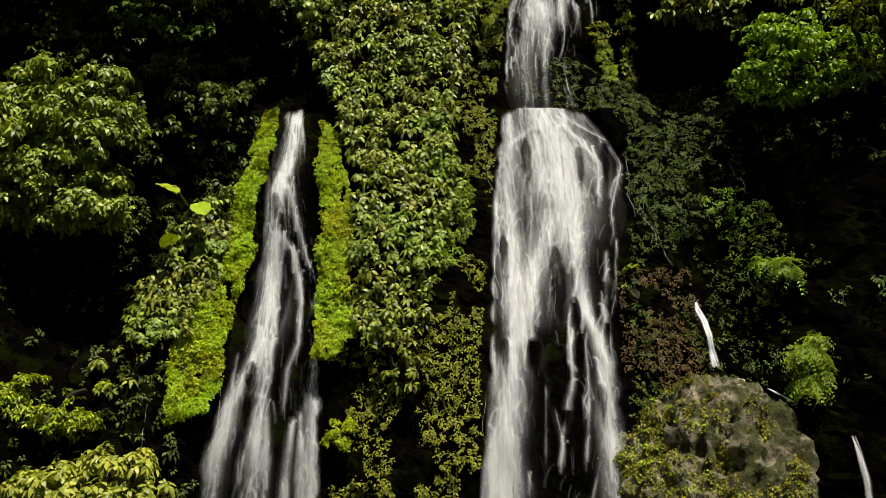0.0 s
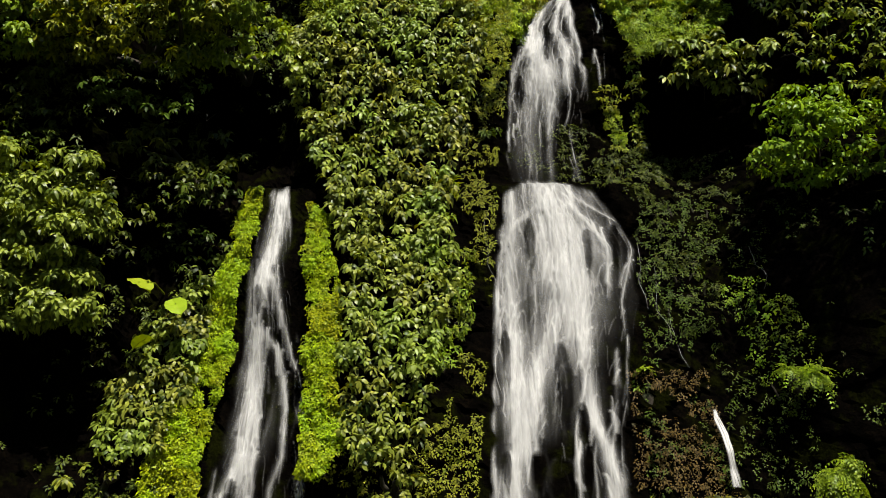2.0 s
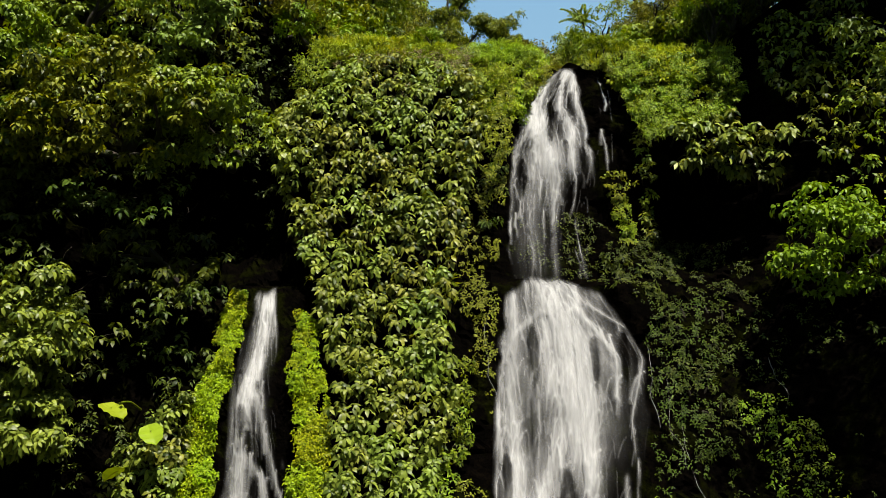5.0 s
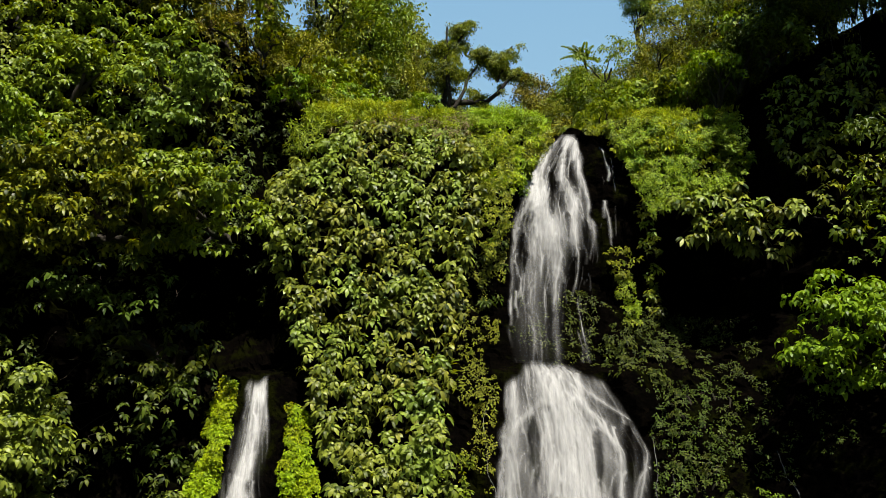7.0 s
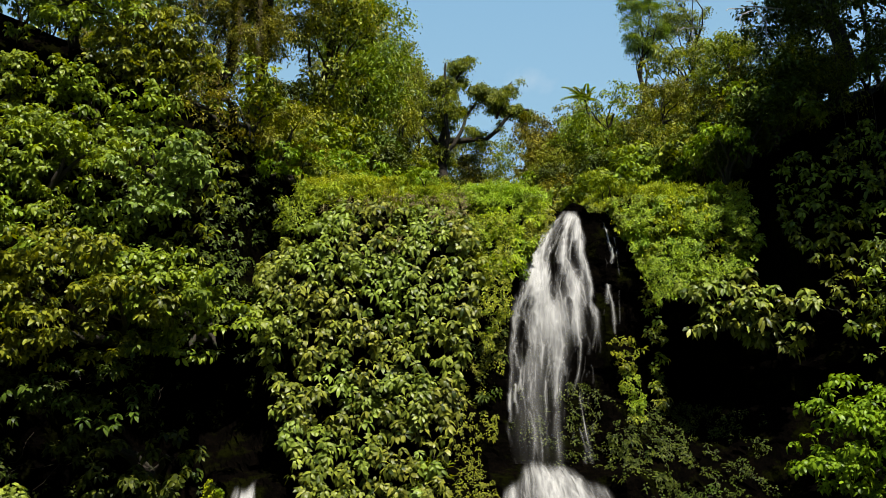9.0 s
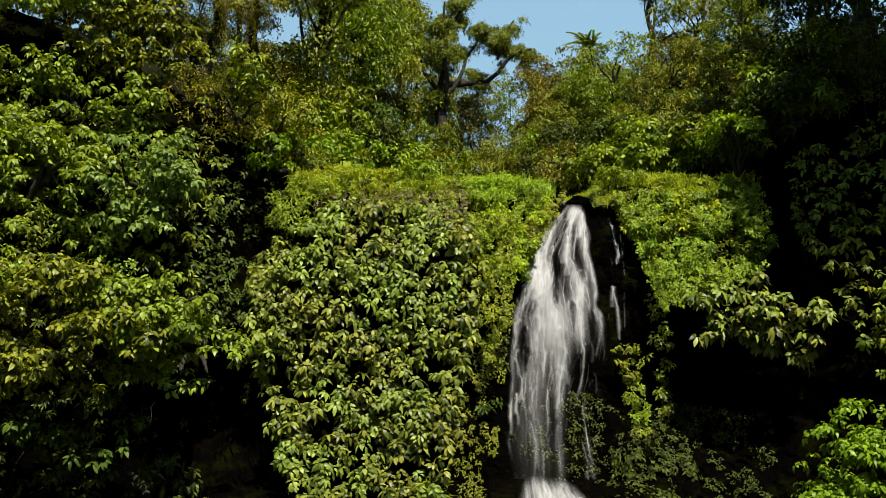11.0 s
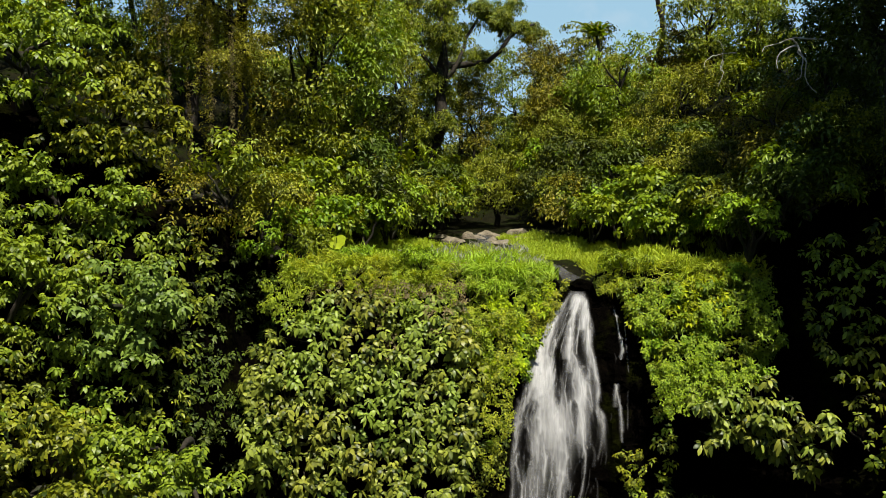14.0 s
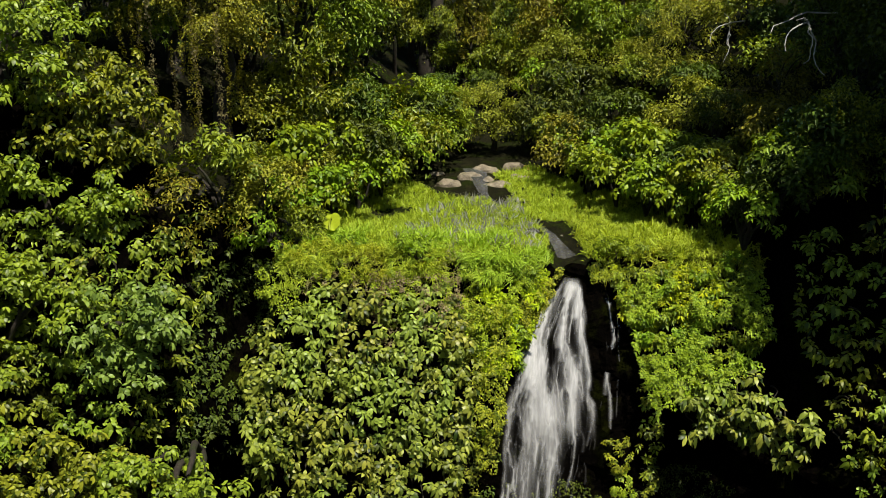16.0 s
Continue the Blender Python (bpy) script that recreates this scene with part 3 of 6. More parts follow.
def veil(fall, nx, dz, out=0.0, gain=1.1, wide=1.0, fine=1.0):
    """The sheet of falling water: a grey veil where it runs thin, white strands and bands upon it, and dark knobs of rock that part it."""
    sd = fall.seed
    z = np.arange(fall.levels[0][0], fall.levels[-1][0], -dz)
    lo, hi = fall.edges(z)
    u = np.linspace(0.0, 1.0, nx)
    X = lo[:, None] * (1 - u) + hi[:, None] * u
    Z = np.repeat(z[:, None], nx, axis=1)
    D = fall.density(u[None], Z, wide)
    bare, hump = D.copy(), 0 * D
    for kz, ku, w, h, a in fall.knobs:
        kx = float(np.interp(ku, (0, 1), fall.edges(kz)))
        # an arched head, widest at a third of its height, tapering to a point below
        s = np.clip((kz + w - Z) / (h + w), 0, 1)
        half = 2.3 * w * np.sqrt(s) * (1 - s) * (1 + 0.7 * fbm(Z * 2.3, kx, kz, 3))
        gap = (np.abs(X - kx + 0.9 * w * fbm(Z * 1.4, kz, kx, 2)) - half) / w
        D = D * (1 - a * smooth(0.5 - gap / 0.5)) + 0.15 * a * np.exp(-((gap - 0.3) / 0.22) ** 2) * ((s > 0) & (s < 1)) * np.clip(D + 0.15, 0, 0.9)
        hump = np.maximum(hump, a * smooth(0.5 - gap / 0.8) * (s > 0) * (s < 1))
    cloud = 0.25 + 1.5 * vnoise(X * 0.9, sd + 7.0, Z * 0.55) * (0.6 + 0.8 * vnoise(X * 2.6, sd + 1.0, Z * 1.3))
    streak = 0.55 + 0.55 * vnoise(X * 4.5, sd, Z * 0.35) + 0.26 * vnoise(X * 17.0, sd + 4.0, Z * 0.7)
    soft = 1 - np.exp(-gain * np.clip(D * cloud * streak, 0, None) ** 1.25)
    a = 0.84 * soft
    if fine > 0.5:
        width = 0.6 if (hi - lo).max() > 4.5 else 0.4
        B = braid(fall, X, Z, bare, (width, 1.5 * width), sd + 11) + 0.9 * braid(fall, X, Z, bare, (0.5 * width, 0.9 * width), sd + 23, 0.024) + 0.7 * braid(fall, X, Z, bare, (0.4 * width, 1.3 * width), sd + 37, 0.017)
        hole = 1 - 0.75 * smooth((hump - 0.35) / 0.4)
        a = 1 - (1 - a) * np.exp(-1.15 * B * (1 - 0.6 * soft) * hole * streak)
    Y = water_y(X, Z) - out - 0.12 * a - 0.16 * hump
    V, F = grid(X, Y, Z)
    inset = np.minimum(X - lo[:, None], hi[:, None] - X)
    edge = smooth((inset - 0.3 * vnoise(X * 0.5, sd + 5.0, Z * 1.7) ** 2) / 0.16)
    ends = smooth((z[0] - Z - 0.5 * vnoise(X * 2.2, sd + 3.0, 1.0) - 0.9 * (2 * np.abs(u - 0.5)[None]) ** 2.5 * (sd == 2)) / 0.4 + 0.3)
    low = np.clip(0.25 + (Z - fall.levels[-1][0]) / 3.2, 0, 1) if sd == 1 else 1.0
    return V, F, (a * edge * ends * low).ravel()


def water_part(name, V, F, weight, mat, parent):
    ob = part(name, V, F, mat, parent)
    uv = ob.data.uv_layers.new(name="UVMap")
    idx = np.empty(len(ob.data.loops), np.int32)
    ob.data.loops.foreach_get("vertex_index", idx)
    co = np.zeros((len(idx), 2), np.float32)
    co[:, 0] = np.asarray(weight)[idx]
    uv.data.foreach_set("uv", co.ravel())
    return ob


def waterfall(label, tiers, place):
    fall = group_of("waterfall", place, label, "waterfall")
    for f, nx, count, gain in tiers:
        f.fray(count // 4)
        V, F, W = veil(f, nx * 3 // 2, 0.085, gain=gain)
        water_part("water_sheet", V - place, F, W, WATER, fall)
        if count:
            V, F, W = veil(f, nx // 3, 0.2, 0.14, 0.3, 1.5, 0.3)
            water_part("water_spray", V - place, F, W, SPRAY, fall)
    return fall


upper = Fall(UPPER, 1)
upper.band((31.95, 0.12, 0.10, 0.8), (29.8, 0.14, 0.13, 1.4), (28.6, 0.24, 0.14, 1.8), (27.5, 0.42, 0.11, 1.7), (25.8, 0.50, 0.08, 0.9), (24.6, 0.55, 0.05, 0.5), (23.5, 0.57, 0.04, 0.26), (21.0, 0.55, 0.035, 0.17))
upper.band((31.95, 0.45, 0.22, 0.7), (31.4, 0.75, 0.16, 0.7), (30.6, 0.85, 0.08, 0.7), (29.3, 0.92, 0.06, 0.8), (28.4, 0.95, 0.04, 0.9), (27.3, 0.95, 0.03, 0.7), (26.2, 0.94, 0.03, 0.2))
upper.band((31.8, 0.5, 0.06, 0.5), (29.7, 0.59, 0.06, 0.7), (28.3, 0.76, 0.1, 0.8), (27.1, 0.72, 0.1, 0.7), (26.0, 0.7, 0.09, 0.15))
upper.band((27.6, 0.10, 0.04, 0.9), (25.7, 0.05, 0.03, 0.5), (24.2, 0.06, 0.03, 0.2), (23.2, 0.05, 0.03, 0.05))
upper.band((27.3, 0.29, 0.10, 0.7), (25.3, 0.27, 0.12, 0.4), (24.0, 0.28, 0.13, 0.24), (21.0, 0.34, 0.14, 0.13))
upper.knob((29.7, 0.42, 0.2, 1.2, 0.9), (28.5, 0.46, 0.2, 0.9, 0.8), (26.6, 0.17, 0.25, 1.6, 0.9), (27.6, 0.66, 0.2, 1.0, 0.8), (27.3, 0.86, 0.16, 1.2, 0.8))

lower = Fall(LOWER, 2)
lower.band((20.5, 0.1, 0.05, 0.5), (19.1, 0.11, 0.05, 0.8), (16.8, 0.1, 0.04, 1), (14.4, 0.15, 0.06, 1.2), (11.5, 0.18, 0.055, 0.9), (9.4, 0.22, 0.06, 1.3), (7.2, 0.16, 0.07, 1.5), (4.9, 0.15, 0.09, 1.6), (-0.4, 0.14, 0.1, 1.6))
lower.band((18.6, 0.05, 0.015, 0.7), (12.5, 0.03, 0.015, 0.8), (9.4, 0.04, 0.02, 0.8), (7.5, 0.07, 0.03, 0.8))
lower.band((21.1, 0.47, 0.16, 0.5), (20.3, 0.48, 0.12, 0.8), (19.2, 0.49, 0.11, 1.5), (16.8, 0.52, 0.13, 1.6), (14.8, 0.58, 0.1, 1.1), (12.8, 0.66, 0.06, 1.1))
lower.band((13.4, 0.65, 0.05, 0.9), (10.5, 0.75, 0.04, 1.1), (9.7, 0.84, 0.04, 1.1), (8.5, 0.9, 0.045, 1.2), (6.5, 0.86, 0.05, 1.1), (4.9, 0.88, 0.05, 1.3), (-0.4, 0.87, 0.06, 1.3))
lower.band((21.0, 0.45, 0.4, 0.45), (19.3, 0.4, 0.35, 0.42), (16, 0.42, 0.26, 0.42), (12, 0.4, 0.22, 0.22), (10, 0.4, 0.15, 0.05))
lower.band((19.6, 0.35, 0.04, 0.8), (18.8, 0.17, 0.03, 0.8), (18.3, 0.08, 0.02, 0.6))
lower.band((20.6, 0.62, 0.05, 0.6), (19.8, 0.75, 0.03, 0.8), (18.8, 0.97, 0.014, 0.9), (17.6, 0.97, 0.012, 0.7), (15.4, 0.87, 0.01, 0.6), (14.1, 0.92, 0.01, 0.3))
lower.band((19.9, 0.6, 0.04, 0.7), (18.8, 0.72, 0.02, 0.9), (17.9, 0.79, 0.016, 0.9), (15.7, 0.79, 0.016, 0.6))
lower.band((15.2, 0.43, 0.09, 0.5), (13.3, 0.37, 0.06, 0.7), (11.8, 0.31, 0.05, 0.8), (9.4, 0.24, 0.05, 0.9))
lower.band((9.9, 0.65, 0.012, 0.9), (7.7, 0.62, 0.014, 0.9), (6.7, 0.56, 0.012, 0.8), (4.9, 0.54, 0.014, 0.8))
lower.band((9.8, 0.76, 0.012, 0.8), (7.5, 0.74, 0.012, 0.9), (4.9, 0.71, 0.016, 0.8))
lower.band((13.3, 0.88, 0.015, 0.8), (11.0, 0.9, 0.018, 0.5))
lower.band((7.6, 0.43, 0.008, 0.5), (4.9, 0.44, 0.012, 0.6))
lower.knob((13.3, 0.49, 0.35, 3.2, 0.75), (11.1, 0.66, 0.22, 1.2, 0.9), (9.3, 0.36, 0.3, 1.2, 1.0), (8.9, 0.54, 0.45, 3.0, 1.0), (18.3, 0.68, 0.25, 2.0, 0.8))
lower.knob((13.9, 0.10, 0.22, 2.2, 0.8), (9.4, 0.14, 0.2, 1.4, 0.8), (18.8, 0.26, 0.22, 2.6, 0.75), (9.5, 0.7, 0.22, 1.5, 0.9), (7.6, 0.83, 0.2, 1.2, 0.8), (18.5, 0.9, 0.25, 2.0, 0.9))

left_fall = Fall(LEFT, 3)
left_fall.band((20.6, 0.6, 0.4, 1), (18.8, 0.6, 0.22, 1), (17.1, 0.42, 0.15, 1.1), (15.9, 0.27, 0.13, 0.9), (14.4, 0.18, 0.1, 0.8), (13.6, 0.26, 0.12, 0.9), (12.1, 0.27, 0.13, 1.1), (10.3, 0.29, 0.12, 1.2), (9.2, 0.29, 0.1, 0.9))
left_fall.band((9.5, 0.28, 0.05, 1), (8.1, 0.17, 0.04, 1.1), (7.0, 0.12, 0.06, 1.2), (4.8, 0.11, 0.06, 1), (-0.4, 0.1, 0.06, 1))
left_fall.band((9.5, 0.28, 0.06, 0.8), (7.5, 0.38, 0.045, 0.9), (6.0, 0.41, 0.05, 1), (4.8, 0.45, 0.05, 1), (-0.4, 0.46, 0.05, 1))
left_fall.band((9.5, 0.38, 0.04, 0.8), (7.5, 0.44, 0.03, 0.7), (4.9, 0.54, 0.03, 0.9), (-0.4, 0.56, 0.03, 0.9))
left_fall.band((14.2, 0.3, 0.06, 0.7), (13.3, 0.58, 0.04, 1), (11.5, 0.7, 0.03, 0.9), (9.4, 0.7, 0.025, 0.8), (8.3, 0.61, 0.025, 0.9), (7.0, 0.62, 0.02, 0.7))
left_fall.band((16.4, 0.5, 0.1, 0.7), (15.0, 0.62, 0.05, 0.8), (13.0, 0.79, 0.025, 0.9), (11.7, 0.94, 0.02, 0.9), (9.4, 0.93, 0.025, 0.8), (7.5, 0.9, 0.05, 1), (4.9, 0.92, 0.06, 1), (-0.4, 0.92, 0.06, 1))
left_fall.band((6.4, 0.73, 0.02, 0.9), (4.8, 0.71, 0.03, 0.9), (-0.4, 0.7, 0.03, 0.9))
left_fall.band((6.6, 0.79, 0.02, 0.9), (4.8, 0.84, 0.03, 0.8), (-0.4, 0.85, 0.03, 0.9))
left_fall.band((8.9, 0.03, 0.015, 0.8), (7.4, 0.09, 0.015, 0.5))
left_fall.knob((15.6, 0.28, 0.3, 0.9, 0.7), (13.2, 0.5, 0.22, 3.4, 0.95), (12.4, 0.84, 0.17, 2.4, 0.95), (8.5, 0.22, 0.2, 0.9, 0.9), (8.8, 0.77, 0.3, 2.2, 1.0), (7.2, 0.28, 0.2, 1.2, 0.9), (17.0, 0.2, 0.15, 0.8, 0.8))

side = Fall(SIDE, 5)
side.band((31.5, 0.2, 0.05, 0.4), (29.7, 0.6, 0.05, 0.7), (28.4, 0.3, 0.04, 0.4), (27.5, 0.54, 0.06, 0.7), (26.2, 0.6, 0.05, 0.3))
side.band((30.6, 0.7, 0.03, 0.5), (28.8, 0.85, 0.03, 0.3), (27.0, 0.82, 0.03, 0.3))

waterfall("white two-tier waterfall over dark basalt steps", [(upper, 110, 260, 1.6), (lower, 170, 300, 1.3), (side, 30, 0, 1.5)], np.array([4.3, 36.5, -0.4]))
waterfall("narrow white waterfall fanning over dark rock between creepers", [(left_fall, 110, 200, 0.7)], np.array([-6.7, 36.5, -0.4]))


# ---- rocks ----
def rock(name, centre, radii, mat, seed, parent=None, label="", category="rock", craggy=0.0):
    """A worn, cracked boulder."""
    bm = bmesh.new()
    bmesh.ops.create_icosphere(bm, subdivisions=6 if max(radii) > 4 else 5 if max(radii) > 2 else 4 if max(radii) > 0.6 else 3, radius=1)
    V = np.array([v.co[:] for v in bm.verts])
    F = np.array([[v.index for v in f.verts] for f in bm.faces])
    bm.free()
    q = V * 1.3 + seed * 3.7
    V = V * (1 + 0.5 * fbm(q[:, 0], q[:, 1], q[:, 2], 3))[:, None]
    cuts = np.random.default_rng(seed).normal(0, 1, (14, 3))
    for cut in cuts / np.linalg.norm(cuts, axis=1, keepdims=True):
        V = V - np.clip(V @ cut - (0.72 if craggy == 0 else 0.88), 0, None)[:, None] * cut * 0.9
    q = V * 5 * max(radii) + seed
    p = V * 3.2 + seed
    g = 1 - 2 * np.abs(fbm(p[:, 0] * 1.7, p[:, 1] * 1.7, p[:, 2] * 1.7, 5))
    crack = smooth((0.07 - np.abs(fbm(p[:, 0] * 0.8, p[:, 1] * 0.8, p[:, 2] * 0.8 + 5, 3))) / 0.07) * (craggy > 0)
    V = V * (1 - 0.09 * crack - 0.16 * craggy * np.abs(fbm(p[:, 0] * 3.5, p[:, 1] * 3.5, p[:, 2] * 3.5 + 9, 4)) + craggy * (g - 0.7) + 0.28 * fbm(p[:, 0], p[:, 1], p[:, 2], 5) + 0.10 * fbm(q[:, 0], q[:, 1], q[:, 2], 4) / max(0.7, max(radii) * 0.5))[:, None] * np.array(radii)
    ob = part(name, V, F, mat, parent)
    ob.location = centre
    return tagged(ob, label, category)


def bush(name, lobes, kinds, mat, density, label, category="shrub", seed=0, size=(0.8, 1.25), up=0.5, root=None, stems=3, group="", back=0.4, thick=0.05, under=-0.12, tufts=False):
    """Foliage on lobes, with stems from its root on the rock or soil."""
    r = np.random.default_rng(seed + 1000)
    c0 = np.mean([l[0] for l in lobes], axis=0)
    if root is None:
        root = np.array([c0[0], float(cliff(c0[0], c0[2])) + 0.1, c0[2]])
    root = np.asarray(root, float)
    plant = group_of(name, root, label, category, group)
    P, N = ball_points(tufted(lobes, seed), density * TUFT, r, back, under=max(under, -0.5)) if tufts else ball_points(lobes, density, r, back, under=under)
    V, F = scatter(P, N, kinds, size, up, rng=r)
    part("leaves", V - root, F, mat, plant)
    for k in range(min(stems, len(lobes)) if len(lobes) > 1 else 1):
        c = np.asarray(lobes[k * len(lobes) // max(1, min(stems, len(lobes)))][0], float)
        V, F = tube(bent(root, c, 8, 0.15, 0.25, seed + k), (thick * 1.6, thick * 0.5), 6)
        part("stem", V - root, F, BARK, plant)
    return plant


def inside(poly, x, z):
    hit = np.zeros(np.shape(x), bool)
    n = len(poly)
    for i in range(n):
        (x1, z1), (x2, z2) = poly[i], poly[(i + 1) % n]
        cross = ((z1 > z) != (z2 > z)) & (x < (x2 - x1) * (z - z1) / (z2 - z1 + 1e-9) + x1)
        hit ^= cross
    return hit


def curtain(poly, cell, density, kinds, mat, label, out=(0.3, 1.2), seed=0, size=(0.8, 1.25), up=0.5, name="shrub", category="shrub", gap=0.0, group="", stems=True, tier=0.8):
    """Plants that clothe a stretch of the rock face, one plant for each lump of foliage."""
    r = np.random.default_rng(seed + 500)
    P = np.array(poly, float)
    (x0, z0), (x1, z1) = P.min(axis=0), P.max(axis=0)
    want = max(1, int((x1 - x0) * (z1 - z0) / cell ** 2))
    sx, sz = r.uniform(x0, x1, want * 2), r.uniform(z0, z1, want * 2)
    keep = inside(poly, sx, sz)
    sx, sz = sx[keep], sz[keep]
    if not len(sx):
        sx, sz = np.array([P[:, 0].mean()]), np.array([P[:, 1].mean()])
    rad = cell * r.uniform(0.75, 1.15, len(sx))
    n = int((x1 - x0) * (z1 - z0) * density)
    x, z = r.uniform(x0 - 0.3, x1 + 0.3, n), r.uniform(z0 - 0.3, z1 + 0.3, n)
    jx, jz = x + 0.7 * fbm(x * 0.9, z * 0.9, seed, 3), z + 0.7 * fbm(x * 0.9, z * 0.9, seed + 5.0, 3)
    keep = inside(poly, jx, jz)
    x, z = x[keep], z[keep]
    dx, dz = x[:, None] - sx[None], (z[:, None] - sz[None]) * 0.85
    q = (dx ** 2 + dz ** 2) / rad[None] ** 2
    own = q.argmin(axis=1)
    q = q[np.arange(len(x)), own]
    keep = (q < 1.25 - gap) & (vnoise(x * 1.4, seed, z * 1.6) > (0.24 if tier < 5 else 0.12))
    x, z, own, q = x[keep], z[keep], own[keep], q[keep]
    lump = np.sqrt(np.clip(1 - q * 0.8, 0.02, 1))
    phase = (z / tier + 1.3 * vnoise(x * 0.9 / tier, seed, z * 0.25) + 0.5 * vnoise(x * 2.5, seed, z * 0.6)) % 1.0
    keep = (phase > 0.14) if tier < 5 else phase > -1
    x, z, own, lump, phase = x[keep], z[keep], own[keep], lump[keep], phase[keep]
    lump = lump * (0.45 + 0.55 * np.clip((phase - 0.2) / 0.8, 0, 1)) if tier < 5 else lump
    y = cliff(x, z, False) - out[0] - (out[1] - out[0]) * lump * r.uniform(0.75, 1.1, len(x)) + (0.5 if tier < 5 else 0.9) * fbm(x * 1.2, z * 1.2, 8.0, 3)
    N = np.stack(((x - sx[own]) / rad[own] * 0.8, -0.9 * np.ones(len(x)), (z - sz[own]) / rad[own] * 0.8 + 0.25), axis=1)
    N /= np.linalg.norm(N, axis=1, keepdims=True)
    Q = np.stack((x, y, z), axis=1)
    for k in range(len(sx)):
        at = own == k
        if at.sum() < 4:
            continue
        root = np.array([sx[k], float(cliff(sx[k], sz[k] - 0.3)) + 0.1, sz[k] - 0.3])
        plant = group_of(name, root, label, category, group)
        V, F = scatter(Q[at], N[at], kinds, size, up, rng=r)
        part("leaves", V - root, F, mat, plant)
        if stems:
            top = Q[at].mean(axis=0)
            V, F = tube(bent(root, top, 6, 0.1, 0.2, k), (0.05, 0.02), 5)
            part("stem", V - root, F, BARK, plant)


# ---- cliff planting ----
CENTRE = [(-7.3, 29.6), (-6.4, 31.2), (-5.0, 32.0), (1.2, 32.0), (2.2, 29.5), (1.9, 26.5), (1.0, 23.2), (0.7, 20.0), (0.7, 16.5), (-0.1, 12.5), (-0.9, 9.4), (-3.0, 9.0), (-3.6, 11), (-3.8, 17.4), (-4.9, 20.2), (-6.2, 23.5), (-7.2, 27)]
curtain(CENTRE, 1.5, 19, BIG, L_BIG, "broad-leaved green shrub hanging on the wet cliff", (0.5, 2.5), 1, name="hanging_shrub", tier=9, up=0.5, group="shrubs on the cliff")
curtain([(-5.5, 19.4), (-4.7, 19.0), (-3.7, 14), (-3.5, 9.0), (-4.9, 8.8), (-5.0, 13)], 1.0, 230, FINE, L_MOSS, "yellow-green small-leaved creeper on the rock face", (0.8, 1.7), 2, tier=9, name="creeper", category="creeper", group="creepers on the cliff")
curtain([(-8.4, 20.6), (-7.45, 20.4), (-7.7, 16), (-7.9, 12.5), (-8.4, 9), (-8.7, 6.6), (-10.3, 6.4), (-10.4, 9), (-9.6, 13), (-8.9, 17)], 1.05, 230, FINE, L_MOSS, "yellow-green small-leaved creeper on the rock face", (0.4, 1.1), 3, tier=9, name="creeper", category="creeper", group="creepers on the cliff")
curtain([(-9.0, 16.4), (-8.9, 13), (-9.8, 9.8), (-11.9, 9.2), (-13.2, 11), (-11.6, 14), (-10.2, 16.2)], 1.4, 24, BIG, L_BIG, "broad-leaved green shrub hanging on the wet cliff", (0.5, 1.6), 4, up=0.5, tier=9, group="shrubs on the cliff")
curtain([(0.0, 17.6), (1.3, 17.4), (1.2, 14.6), (0.4, 12.2), (-0.4, 12.4)], 0.9, 60, MID, L_FERN, "dense dark green cushion plant on the cliff", (0.4, 1.2), 5, size=(0.7, 1), name="cushion_plant", tier=0.7, group="cushion plants")
curtain([(3.65, 32.2), (4.9, 32.3), (4.5, 30.2), (3.8, 28.4), (3.5, 29.5)], 1.0, 90, FINE + MID, L_FERN, "bright green creeper below the grassy rim", (0.3, 1.1), 26, name="creeper", category="creeper", group="creepers on the cliff")
curtain([(1.6, 32.0), (3.1, 32.2), (3.2, 29.5), (2.9, 27.0), (2.3, 26.2), (2.1, 29)], 1.0, 90, FINE + MID, L_FERN, "bright green creeper below the grassy rim", (0.3, 1.1), 6, name="creeper", category="creeper", group="creepers on the cliff")
curtain([(1.4, 26.2), (2.9, 26.6), (2.9, 23.8), (1.6, 23.2)], 0.8, 34, MID, L_SHADED, "small dark green shrub on wet rock", (0.2, 0.7), 7, group="small shrubs")
curtain([(7.6, 32.4), (13.4, 32.8), (14.2, 30), (12.8, 28.6), (9.6, 28.2), (8.6, 29.4)], 1.1, 95, FINE + MID, L_FERN, "bright green creeper on the sunlit bank", (0.4, 1.7), 8, name="creeper", category="creeper", group="creepers on the cliff")
curtain([(9.8, 28.6), (13.6, 29.0), (15.3, 27.6), (14.8, 25.6), (12.6, 26.2), (10.6, 26.4)], 1.0, 24, BIGGER, L_BIG, "large-leaved pale green shrub overhanging the bank", (1.0, 2.4), 9, up=0.6, group="shrubs on the cliff")
curtain([(7.4, 25.9), (8.4, 26.0), (8.5, 22.8), (7.7, 22.6)], 0.7, 120, FINE, L_LUSH, "yellow-green moss cushion hanging beside the fall", (0.4, 1.2), 10, name="moss_cushion", category="moss", stems=False)
curtain([(8.8, 28.6), (9.9, 28.4), (9.8, 23.0), (9.0, 23.2)], 0.8, 34, MID, L_TREE, "green hanging creeper beside the fall", (0.3, 1.2), 11, name="creeper", category="creeper")
curtain([(14.6, 33.5), (19.5, 36), (19.5, 25), (16.6, 25), (15.4, 28.5)], 1.6, 14, MID + BIG, L_TREE, "shaded green shrub on the gorge wall", (0.5, 1.5), 12, gap=0.3, group="shaded shrubs")
